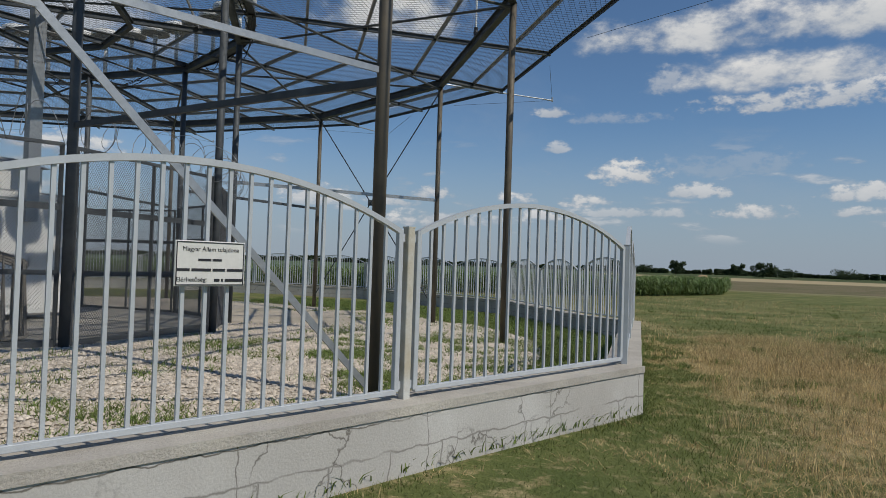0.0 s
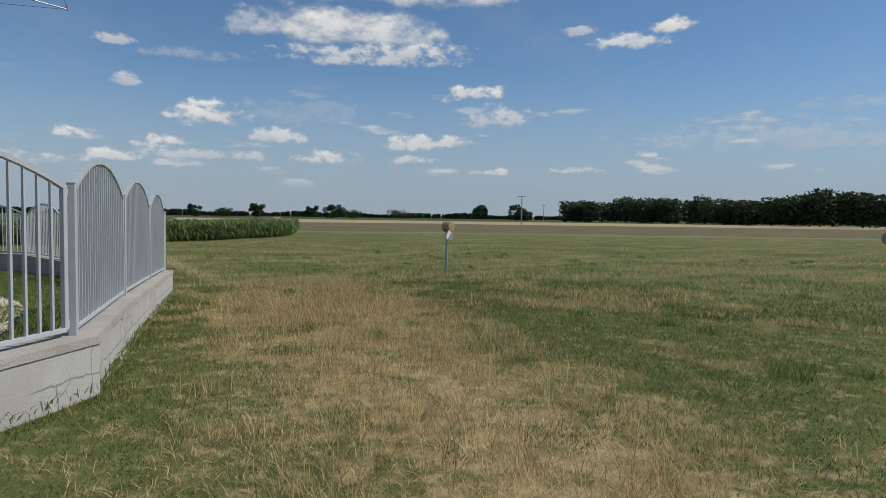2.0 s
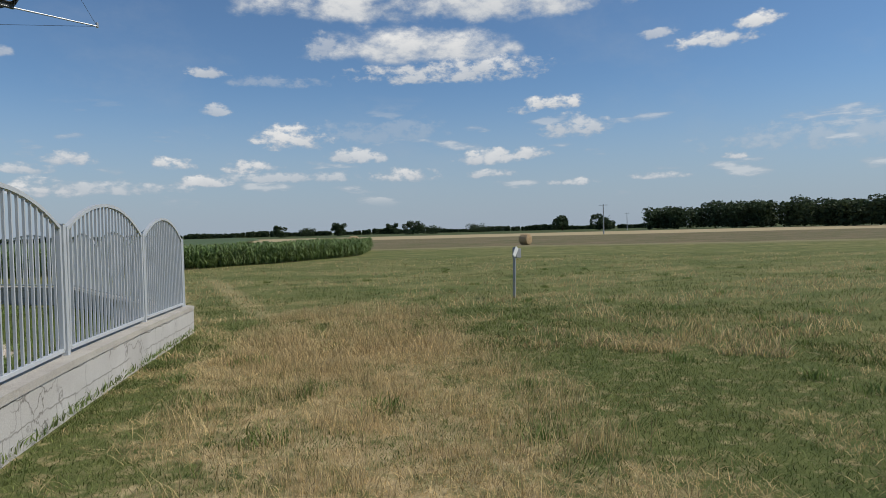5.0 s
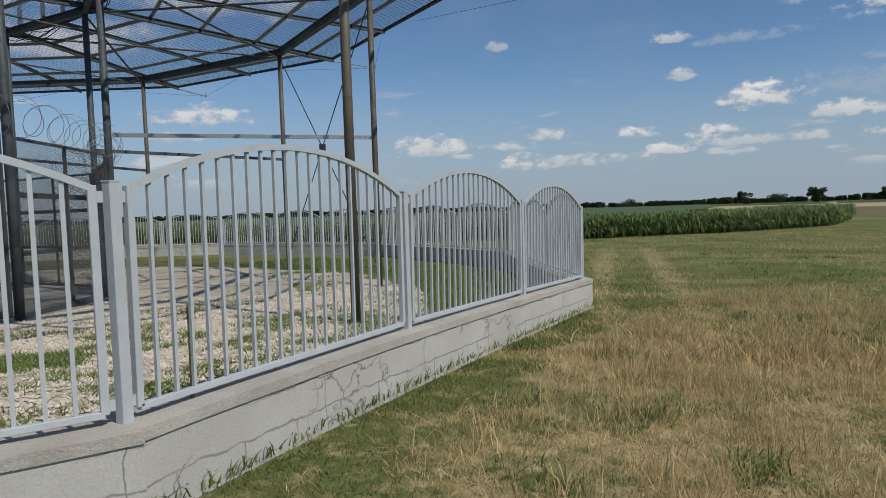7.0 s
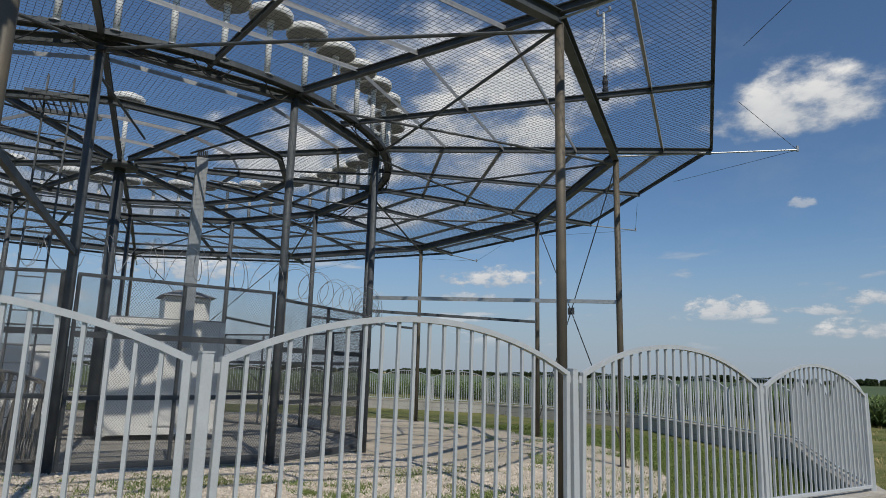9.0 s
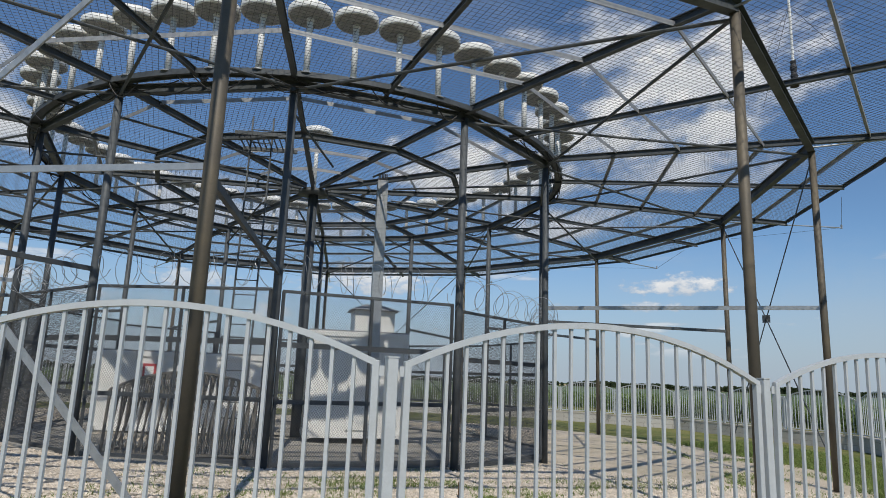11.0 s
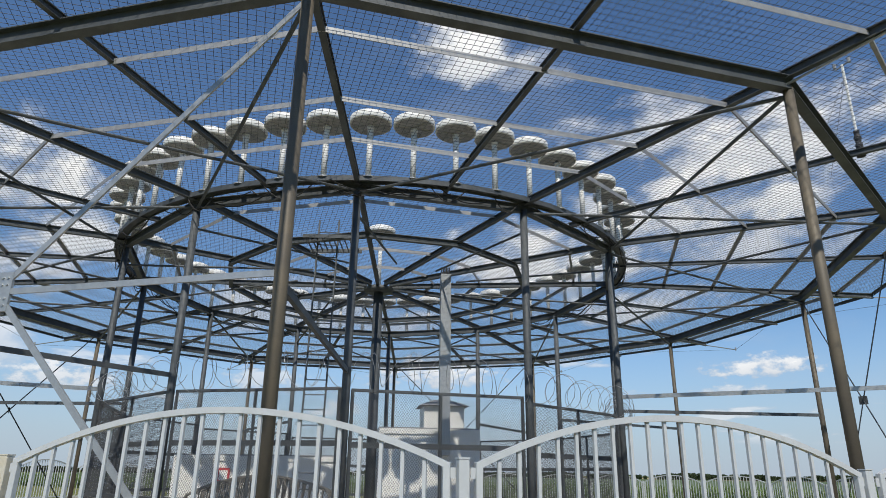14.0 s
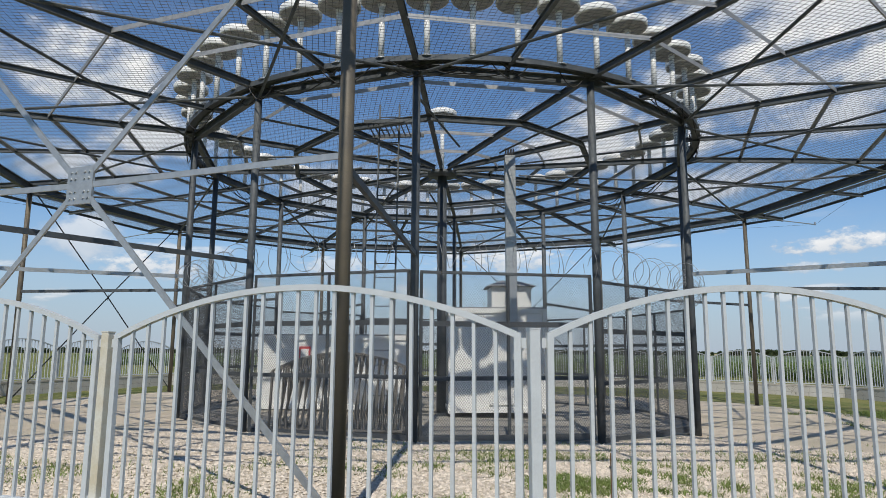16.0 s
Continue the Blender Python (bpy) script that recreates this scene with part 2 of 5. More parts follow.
M_CORN = material("corn_leaves", (0.17, 0.24, 0.08), 0.55, 0.0, (0.12, 0.19, 0.055), 0.3, 0.6, 6, 0.2, third=(0.19, 0.23, 0.09), third_scale=0.5, island=0.35, spec=0.3, through=0.3)
M_GRASS_DRY = material("dry_grass", (0.66, 0.51, 0.27), 0.75, 0.0, (0.46, 0.35, 0.16), 1.2, 0.6, 20, 0.1, third=(0.46, 0.35, 0.18), third_scale=1.9, island=0.6, spec=0.2, through=0.35)
M_GRASS = material("green_grass", (0.155, 0.195, 0.06), 0.7, 0.0, (0.25, 0.255, 0.09), 0.8, 0.7, 20, 0.1, third=(0.085, 0.12, 0.03), third_scale=1.5, island=0.6, spec=0.2, through=0.35)
M_STONE = material("gravel_stone", (0.62, 0.55, 0.46), 0.8, 0.0, (0.50, 0.42, 0.33), 3, 0.6, 60, 0.15, island=0.3, spec=0.2)


def plaster_material():
    """Cracked render over concrete blocks."""
    m = material("cracked_render", (0.51, 0.49, 0.455), 0.85, 0.0, (0.43, 0.40, 0.36), 2.2, 0.6, 70, 0.22, 0.2, 60, third=(0.63, 0.615, 0.58), third_scale=1.1, spec=0.15)
    nt = m.node_tree
    N, L = nt.nodes.new, nt.links.new
    b = nt.nodes["Principled BSDF"]
    old = b.inputs["Base Color"].links[0].from_socket
    geo = N("ShaderNodeNewGeometry")
    warp = N("ShaderNodeTexNoise")
    warp.inputs["Scale"].default_value, warp.inputs["Detail"].default_value = 5.0, 6.0
    L(geo.outputs["Position"], warp.inputs["Vector"])
    add = N("ShaderNodeMix")
    add.data_type = "RGBA"
    add.blend_type = "LINEAR_LIGHT"
    add.inputs["Factor"].default_value = 0.16
    L(geo.outputs["Position"], add.inputs["A"])
    L(warp.outputs["Color"], add.inputs["B"])
    def calc(op, x, y):
        n = N("ShaderNodeMath")
        n.operation = op
        for i, v in enumerate((x, y)):
            if isinstance(v, (int, float)):
                n.inputs[i].default_value = v
            else:
                L(v, n.inputs[i])
        return n.outputs[0]

    def step(v, lo, hi, y0=0.0, y1=1.0):
        r = N("ShaderNodeMapRange")
        for i, x in enumerate((lo, hi, y0, y1)):
            r.inputs[i + 1].default_value = x
        L(v, r.inputs[0])
        return r.outputs[0]

    def patch(scale, lo, hi):
        n = N("ShaderNodeTexNoise")
        n.inputs["Scale"].default_value, n.inputs["Detail"].default_value = scale, 4.0
        L(geo.outputs["Position"], n.inputs["Vector"])
        return step(n.outputs[0], lo, hi)

    vor = N("ShaderNodeTexVoronoi")
    vor.feature = "DISTANCE_TO_EDGE"
    vor.inputs["Scale"].default_value = 1.35
    L(add.outputs["Result"], vor.inputs["Vector"])
    cracks = calc("MULTIPLY", step(vor.outputs[0], 0.0, 0.012, 1.0, 0.0), patch(1.7, 0.45, 0.58))
    # block joints showing through
    uvn = N("ShaderNodeUVMap")
    uvn.uv_map = "along"
    us = N("ShaderNodeSeparateXYZ")
    L(uvn.outputs[0], us.inputs[0])
    wobble = calc("MULTIPLY", calc("SUBTRACT", warp.outputs[0], 0.5), 0.10)
    u, v = calc("ADD", us.outputs[0], wobble), calc("ADD", us.outputs[1], wobble)
    course = step(calc("ABSOLUTE", calc("SUBTRACT", v, 0.165), 0.0), 0.002, 0.010, 1.0, 0.0)
    upright = step(calc("ABSOLUTE", calc("SUBTRACT", calc("FRACT", calc("DIVIDE", u, 0.46), 0.0), 0.5), 0.0), 0.006, 0.02, 1.0, 0.0)
    upright = calc("MULTIPLY", upright, calc("LESS_THAN", v, 0.165))
    joints = calc("MULTIPLY", calc("MAXIMUM", course, upright), patch(1.1, 0.40, 0.50))
    tall = step(calc("ABSOLUTE", calc("SUBTRACT", calc("FRACT", calc("DIVIDE", u, 1.37), 0.0), 0.5), 0.0), 0.001, 0.004, 0.8, 0.0)
    under = step(calc("ABSOLUTE", calc("SUBTRACT", v, 0.372), 0.0), 0.002, 0.007, 1.0, 0.0)
    mul = N("ShaderNodeMath")
    mul.operation = "MAXIMUM"
    L(calc("MAXIMUM", cracks, tall), mul.inputs[0])
    L(calc("MAXIMUM", calc("MULTIPLY", joints, 0.7), calc("MULTIPLY", under, patch(0.9, 0.42, 0.52))), mul.inputs[1])
    mx = N("ShaderNodeMix")
    mx.data_type = "RGBA"
    mx.inputs["B"].default_value = (0.17, 0.155, 0.135, 1)
    L(mul.outputs[0], mx.inputs["Factor"])
    L(old, mx.inputs["A"])
    L(mx.outputs["Result"], b.inputs["Base Color"])
    return m


M_PLASTER = plaster_material()
M_CAP = material("concrete_cap", (0.50, 0.47, 0.42), 0.85, 0.0, (0.38, 0.34, 0.29), 2.5, 0.7, 60, 0.35, 0.4, 50, third=(0.58, 0.54, 0.46), third_scale=1.5, spec=0.15)


def ground_material():
    """Mown meadow, dry patches and wheel tracks near; farther off stubble and a ploughed field in bands."""
    m = bpy.data.materials.new("meadow")
    m.use_nodes = True
    nt = m.node_tree
    N, L = nt.nodes.new, nt.links.new
    b = nt.nodes["Principled BSDF"]
    b.inputs["Roughness"].default_value, b.inputs["Specular IOR Level"].default_value = 0.9, 0.1
    geo = N("ShaderNodeNewGeometry")

    def tex(sc, lo, hi, detail=7.0):
        n = N("ShaderNodeTexNoise")
        n.inputs["Scale"].default_value, n.inputs["Detail"].default_value, n.inputs["Roughness"].default_value = sc, detail, 0.65
        L(geo.outputs["Position"], n.inputs["Vector"])
        r = N("ShaderNodeMapRange")
        r.inputs[1].default_value, r.inputs[2].default_value = lo, hi
        L(n.outputs[0], r.inputs[0])
        return r.outputs[0]

    def mix(a, c, f):
        x = N("ShaderNodeMix")
        x.data_type = "RGBA"
        L(f, x.inputs["Factor"])
        for s, v in (("A", a), ("B", c)):
            if isinstance(v, tuple):
                x.inputs[s].default_value = (*v, 1)
            else:
                L(v, x.inputs[s])
        return x.outputs["Result"]

    def step(v, lo, hi):
        r = N("ShaderNodeMapRange")
        r.inputs[1].default_value, r.inputs[2].default_value = lo, hi
        L(v, r.inputs[0])
        return r.outputs[0]

    def calc(op, a, c):
        n = N("ShaderNodeMath")
        n.operation = op
        for i, v in enumerate((a, c)):
            if isinstance(v, (int, float)):
                n.inputs[i].default_value = v
            else:
                L(v, n.inputs[i])
        return n.outputs[0]

    green = mix((0.105, 0.135, 0.042), (0.175, 0.19, 0.065), tex(0.9, 0.35, 0.65))
    dry = mix((0.60, 0.485, 0.27), (0.42, 0.31, 0.16), tex(3.5, 0.35, 0.65))
    # dry patch: a broad worn strip beside the wall
    dot = N("ShaderNodeVectorMath")
    dot.operation = "DOT_PRODUCT"
    dot.inputs[1].default_value = (0.947, -0.32, 0)
    L(geo.outputs["Position"], dot.inputs[0])
    sway = calc("MULTIPLY", calc("SUBTRACT", tex(0.35, 0.2, 0.8), 0.5), 1.6)
    strip = calc("ABSOLUTE", calc("ADD", calc("SUBTRACT", dot.outputs["Value"], 2.35), sway), 0.0)
    worn = calc("SUBTRACT", 1.0, step(strip, 0.2, 2.0))
    dot2 = N("ShaderNodeVectorMath")
    dot2.operation = "DOT_PRODUCT"
    dot2.inputs[1].default_value = (0.55, 0.835, 0)
    L(geo.outputs["Position"], dot2.inputs[0])
    s = dot2.outputs["Value"]
    worn = calc("MULTIPLY", worn, calc("SUBTRACT", 1.0, step(s, 11.0, 30.0)))
    xyz = N("ShaderNodeSeparateXYZ")
    L(geo.outputs["Position"], xyz.inputs[0])
    lane = calc("SUBTRACT", xyz.outputs[0], calc("ADD", 4.9, calc("MULTIPLY", xyz.outputs[1], 0.065)))
    lane = calc("ADD", lane, calc("MULTIPLY", sway, 0.18))
    ruts = calc("SUBTRACT", 1.0, step(calc("ABSOLUTE", calc("SUBTRACT", calc("ABSOLUTE", calc("ADD", lane, 0.75), 0.0), 0.78), 0.0), 0.10, 0.42))
    ruts = calc("MULTIPLY", ruts, calc("MULTIPLY", step(xyz.outputs[1], 7.0, 10.0), calc("SUBTRACT", 1.0, step(xyz.outputs[1], 24.0, 34.0))))
    f = calc("ADD", calc("MULTIPLY", worn, 0.55), calc("MULTIPLY", tex(0.42, 0.42, 0.70), 0.28))
    f = calc("ADD", f, calc("MULTIPLY", calc("SUBTRACT", tex(5.0, 0.35, 0.65), 0.5), 0.85))
    col = mix(green, dry, step(f, 0.12, 0.72))
    col = mix(col, (0.05, 0.06, 0.022), calc("MULTIPLY", tex(38.0, 0.45, 0.7, 4.0), 0.35))
    wob = calc("ADD", s, calc("MULTIPLY", calc("SUBTRACT", tex(0.03, 0.3, 0.7), 0.5), 9.0))
    streak = N("ShaderNodeMapping")
    streak.inputs["Rotation"].default_value = (0, 0, radians(33))
    streak.inputs["Scale"].default_value = (0.16, 0.75, 1)
    L(geo.outputs["Position"], streak.inputs[0])
    sn = N("ShaderNodeTexNoise")
    sn.inputs["Scale"].default_value, sn.inputs["Detail"].default_value, sn.inputs["Roughness"].default_value = 1.0, 8.0, 0.68
    L(streak.outputs[0], sn.inputs["Vector"])
    far_green = mix((0.115, 0.145, 0.045), (0.28, 0.245, 0.105), step(sn.outputs[0], 0.42, 0.66))
    far_green = mix(far_green, (0.055, 0.085, 0.022), calc("MULTIPLY", tex(1.1, 0.48, 0.66), 0.7))
    far_green = mix(far_green, (0.20, 0.19, 0.075), calc("MULTIPLY", tex(7.0, 0.45, 0.62), 0.6))
    col = mix(col, far_green, step(s, 8.0, 22.0))
    col = mix(col, dry, calc("MULTIPLY", ruts, 0.42))
    pale = (0.42, 0.34, 0.20)
    brown = mix((0.21, 0.165, 0.10), (0.12, 0.125, 0.055), step(sn.outputs[0], 0.42, 0.6))
    col = mix(col, (0.25, 0.22, 0.115), step(wob, 61.0, 66.0))
    col = mix(col, brown, step(wob, 67.0, 69.0))
    col = mix(col, pale, step(wob, 140.0, 148.0))
    col = mix(col, (0.08, 0.10, 0.04), step(wob, 215.0, 235.0))
    L(col, b.inputs["Base Color"])
    bp = N("ShaderNodeBump")
    bp.inputs["Strength"].default_value, bp.inputs["Distance"].default_value = 0.6, 0.03
    L(tex(26.0, 0.25, 0.75), bp.inputs["Height"])
    L(bp.outputs[0], b.inputs["Normal"])
    return m


M_GROUND = ground_material()
M_GRAVEL = material("limestone_gravel", (0.68, 0.59, 0.47), 0.9, 0.0, (0.58, 0.49, 0.37), 1.0, 0.7, 45, 0.5, 0.9, 45, third=(0.48, 0.43, 0.31), third_scale=0.33, spec=0.1)
# grey that stands for the mesh fence's shade on the gravel
M_SHADED_FLOOR = material("shaded_gravel_grey", (0.38, 0.36, 0.32), 0.9, 0.0, (0.28, 0.26, 0.22), 1.5, 0.7, 40, 0.3, 0.3, spec=0.1)


# ---- builders ----
def smooth01(v):
    v = min(1.0, max(0.0, v))
    return v * v * (3 - 2 * v)


def ground_z(x, y):
    """The site falls a little beyond the first corner of the wall."""
    return -0.30 * smooth01((y - 7.0) / 12.0)


def mesh_of(name, bm, mat, shade=False):
    me = bpy.data.meshes.new(name)
    bmesh.ops.recalc_face_normals(bm, faces=bm.faces)
    bm.to_mesh(me)
    bm.free()
    if mat:
        me.materials.append(mat)
    if shade:
        me.polygons.foreach_set("use_smooth", [True] * len(me.polygons))
    return me


def part(name, bm, mat, parent=None, label="", shade=False):
    me = mesh_of(name, bm, mat, shade)
    ob = new(name, me)
    ob.parent = parent
    if label:
        ob["label"] = label
    return ob


def share(name, me, parent, m=None):
    ob = new(name, me)
    ob.parent = parent
    if m is not None:
        ob.matrix_local = m
    return ob


def thing(name, m=None, label="", category="", group="", kind=""):
    ob = new(name)
    ob.empty_display_size = 0.2
    if m is not None:
        ob.matrix_world = m
    return tagged(ob, label, category, group, kind)


def axes(p, q, up=Vector((0, 0, 1))):
    d = (Vector(q) - Vector(p)).normalized()
    s = d.cross(up)
    if s.length < 1e-4:
        s = d.cross(Vector((1, 0, 0)))
    s.normalize()
    return d, s, s.cross(d)


def box_on(bm, p, q, w, h, bevel=0.0):
    """A bar from p to q, w wide and h high."""
    d, s, u = axes(p, q)
    vs = []
    for a in (Vector(p), Vector(q)):
        for i, j in ((-1, -1), (1, -1), (1, 1), (-1, 1)):
            vs.append(bm.verts.new(a + s * (i * w / 2) + u * (j * h / 2)))
    faces = [bm.faces.new([vs[0], vs[1], vs[2], vs[3]]), bm.faces.new([vs[7], vs[6], vs[5], vs[4]])]
    for i in range(4):
        j = (i + 1) % 4
        faces.append(bm.faces.new([vs[i], vs[4 + i], vs[4 + j], vs[j]]))
    if bevel:
        edges = list({e for f in faces for e in f.edges})
        bmesh.ops.bevel(bm, geom=edges, offset=bevel, segments=1, affect="EDGES")


def block(bm, x0, y0, z0, x1, y1, z1, bevel=0.0):
    box_on(bm, (x0, (y0 + y1) / 2, (z0 + z1) / 2), (x1, (y0 + y1) / 2, (z0 + z1) / 2), abs(y1 - y0), abs(z1 - z0), bevel)


def pipe_on(bm, p, q, r, n=12, r2=None):
    d, s, u = axes(p, q)
    rings = []
    for a, rr in ((Vector(p), r), (Vector(q), r if r2 is None else r2)):
        rings.append([bm.verts.new(a + (s * math.cos(2 * math.pi * i / n) + u * math.sin(2 * math.pi * i / n)) * rr) for i in range(n)])
    for i in range(n):
        j = (i + 1) % n
        bm.faces.new([rings[0][i], rings[0][j], rings[1][j], rings[1][i]])
    bm.faces.new(rings[0][::-1])
    bm.faces.new(rings[1])


def extrude_profile(bm, p, q, profile):
    """One closed section swept from p to q."""
    d, s, u = axes(p, q)
    ends = [[bm.verts.new(Vector(e) + s * x + u * y) for x, y in profile] for e in (p, q)]
    n = len(profile)
    for i in range(n):
        j = (i + 1) % n
        bm.faces.new([ends[0][i], ends[0][j], ends[1][j], ends[1][i]])
    bm.faces.new(ends[0][::-1])
    bm.faces.new(ends[1])


def i_beam(bm, p, q, w, h, t=0.014):
    """An I-section: two flanges and a web."""
    x, y = w / 2, h / 2
    extrude_profile(bm, p, q, [(-x, -y), (x, -y), (x, -y + t), (t / 2, -y + t), (t / 2, y - t), (x, y - t), (x, y), (-x, y), (-x, y - t), (-t / 2, y - t), (-t / 2, -y + t), (-x, -y + t)])


def angle_bar(bm, p, q, w, h, t=0.008):
    """An L-section, one leg hanging at the side."""
    x, y = w / 2, h / 2
    extrude_profile(bm, p, q, [(x, -y), (x, y), (-x, y), (-x, y - t), (x - t, y - t), (x - t, -y)])


def lathe(bm, profile, n=24, centre=(0, 0, 0)):
    c = Vector(centre)
    rings = []
    for r, z in profile:
        rings.append([bm.verts.new(c + Vector((r * math.cos(2 * math.pi * i / n), r * math.sin(2 * math.pi * i / n), z))) for i in range(n)])
    for a, b in zip(rings, rings[1:]):
        for i in range(n):
            j = (i + 1) % n
            bm.faces.new([a[i], a[j], b[j], b[i]])
    bm.faces.new(rings[0][::-1])
    bm.faces.new(rings[-1])


def wires_mesh(name, segs, r, mat):
    """Many thin straight wires in one mesh: three-sided, for netting."""
    P = np.array([s[0] for s in segs], float)
    Q = np.array([s[1] for s in segs], float)
    D = Q - P
    D /= np.linalg.norm(D, axis=1)[:, None]
    ref = np.where(np.abs(D[:, 2:3]) > 0.9, np.array([[1.0, 0, 0]]), np.array([[0, 0, 1.0]]))
    S = np.cross(D, ref)
    S /= np.linalg.norm(S, axis=1)[:, None]
    U = np.cross(S, D)
    offs = [S * (r * math.cos(a)) + U * (r * math.sin(a)) for a in (math.pi / 2, math.pi * 7 / 6, math.pi * 11 / 6)]
    V = np.stack([P + offs[0], P + offs[1], P + offs[2], Q + offs[0], Q + offs[1], Q + offs[2]], axis=1).reshape(-1, 3)
    base = np.arange(len(P))[:, None, None] * 6
    F = (base + np.array([[0, 1, 4, 3], [1, 2, 5, 4], [2, 0, 3, 5]])[None]).reshape(-1, 4)
    return quads_mesh(name, V, F, mat)


def quads_mesh(name, V, F, mat):
    me = bpy.data.meshes.new(name)
    n, k = F.shape
    me.vertices.add(len(V))
    me.vertices.foreach_set("co", np.ascontiguousarray(V, dtype=np.float32).ravel())
    me.loops.add(n * k)
    me.loops.foreach_set("vertex_index", np.ascontiguousarray(F, dtype=np.int32).ravel())
    me.polygons.add(n)
    me.polygons.foreach_set("loop_start", np.arange(0, n * k, k, dtype=np.int32))
    me.update(calc_edges=True)
    if mat:
        me.materials.append(mat)
    return me


# ---- plan ----
CX, CY, PHASE = -10.81, 12.34, -31.39
R_IN, R_OUT, R_RIM, R_ANT = 6.40, 11.88, 13.95, 6.55


def deck_z(x, y, lift=0.0):
    """Underside of the deck: it leans a little."""
    return 6.17 + 0.0148 * (x - CX) + 0.003 * (y - CY) + lift


def polar(r, k):
    a = radians(PHASE + 30 * k)
    return CX + r * math.cos(a), CY + r * math.sin(a)


def on_deck(r, k, lift=0.0):
    x, y = polar(r, k)
    return Vector((x, y, deck_z(x, y, lift)))


def in_lift(r):
    """The deck rises slightly to the inner ring."""
    return 0.28 * smooth01((R_OUT - r) / (R_OUT - R_IN)) if r > R_IN else 0.28 - 0.15 * (1 - r / R_IN)


def cell(r, k, lift=0.0):
    return on_deck(r, k, lift + in_lift(r))


FENCE_DIRS = [44.6, 73.8, 103.0, 133.0, 163.0, 193.0, 223.0, 253.0, 283.0, 313.0, 343.0]
PANEL = 2.88
CORNERS = [Vector((1.796, 6.404, 0))]
for a in FENCE_DIRS[1:]:
    CORNERS.append(CORNERS[-1] + Vector((math.cos(radians(a)), math.sin(radians(a)), 0)) * (8.34 if a == 73.8 else PANEL * 3))
back = Vector((math.cos(radians(44.6)), math.sin(radians(44.6)), 0))
START = CORNERS[0] - back * PANEL * 3
FENCE_POINTS = [START] + CORNERS[:-1]


# ---- ground ----
def build_ground():
    xs = sorted(set([-2500, -1200, -600, -300, -160, -100, -70, -50] + list(np.arange(-40, 50.1, 1.5)) + [60, 80, 110, 160, 300, 600, 1200, 2500]))
    ys = sorted(set([-2500, -1200, -600, -300, -150, -80, -40, -20] + list(np.arange(-12, 60.1, 1.5)) + [75, 100, 140, 200, 300, 600, 1200, 2500]))
    V = np.array([(x, y, ground_z(x, y) + (0.03 * noise.noise((x * 0.35, y * 0.35, 0)) if abs(x) < 60 and abs(y) < 70 else 0) - 0.02) for y in ys for x in xs])
    nx = len(xs)
    F = np.array([(j * nx + i, j * nx + i + 1, (j + 1) * nx + i + 1, (j + 1) * nx + i) for j in range(len(ys) - 1) for i in range(nx - 1)])
    me = quads_mesh("ground", V, F, M_GROUND)
    me.polygons.foreach_set("use_smooth", [True] * len(me.polygons))
    tagged(new("ground", me), "mown meadow with dry straw patches reaching the horizon", "ground", kind="structure")


build_ground()


def build_gravel():
    n, rings = 96, 14
    V, F = [(CX, CY, 0.02)], []
    for j in range(1, rings + 1):
        for i in range(n):
            a = 2 * math.pi * i / n
            edge = 12.55 + 0.7 * noise.noise((math.cos(a) * 4, math.sin(a) * 4, 3.0))
            r = edge * j / rings
            x, y = CX + r * math.cos(a), CY + r * math.sin(a)
            V.append((x, y, ground_z(x, y) + 0.045 + 0.02 * noise.noise((x * 1.3, y * 1.3, 5)) - (0.05 if j == rings else 0)))
    V[0] = (CX, CY, ground_z(CX, CY) + 0.045)
    for j in range(rings - 1):
        for i in range(n):
            k = (i + 1) % n
            F.append((1 + j * n + i, 1 + (j + 1) * n + i, 1 + (j + 1) * n + k, 1 + j * n + k))
    me = bpy.data.meshes.new("gravel_bed")
    me.from_pydata(V, [], [(0, 1 + i, 1 + (i + 1) % n) for i in range(n)] + F)
    me.materials.append(M_GRAVEL)
    me.polygons.foreach_set("use_smooth", [True] * len(me.polygons))
    tagged(new("gravel_bed", me), "pale limestone gravel yard with weeds coming through", "gravel", kind="structure")



build_gravel()


def build_shaded_floor():
    """Grit floor inside the mesh ring; a darker grey sheet paints in the shade there."""
    bm = bmesh.new()
    n = 96
    ring = []
    for i in range(n):
        a = 2 * math.pi * i / n
        r = 6.28 + 0.10 * noise.noise((math.cos(a) * 5, math.sin(a) * 5, 1.0))
        x, y = CX + r * math.cos(a), CY + r * math.sin(a)
        ring.append(bm.verts.new((x, y, ground_z(x, y) + 0.085)))
    bm.faces.new(ring)
    ext = bmesh.ops.extrude_face_region(bm, geom=list(bm.faces))
    bmesh.ops.translate(bm, verts=[v for v in ext["geom"] if isinstance(v, bmesh.types.BMVert)], vec=(0, 0, -0.15))
    bmesh.ops.recalc_face_normals(bm, faces=bm.faces)
    me = bpy.data.meshes.new("shaded_yard_floor")
    bm.to_mesh(me)
    bm.free()
    me.materials.append(M_SHADED_FLOOR)
    tagged(new("shaded_yard_floor", me), "gravel floor inside the mesh security fence, coloured grey for its shade", "floor", kind="structure")


build_shaded_floor()


# ---- boundary wall and railings ----
def wall_top(p):
    return ground_z(p.x, p.y) + 0.45


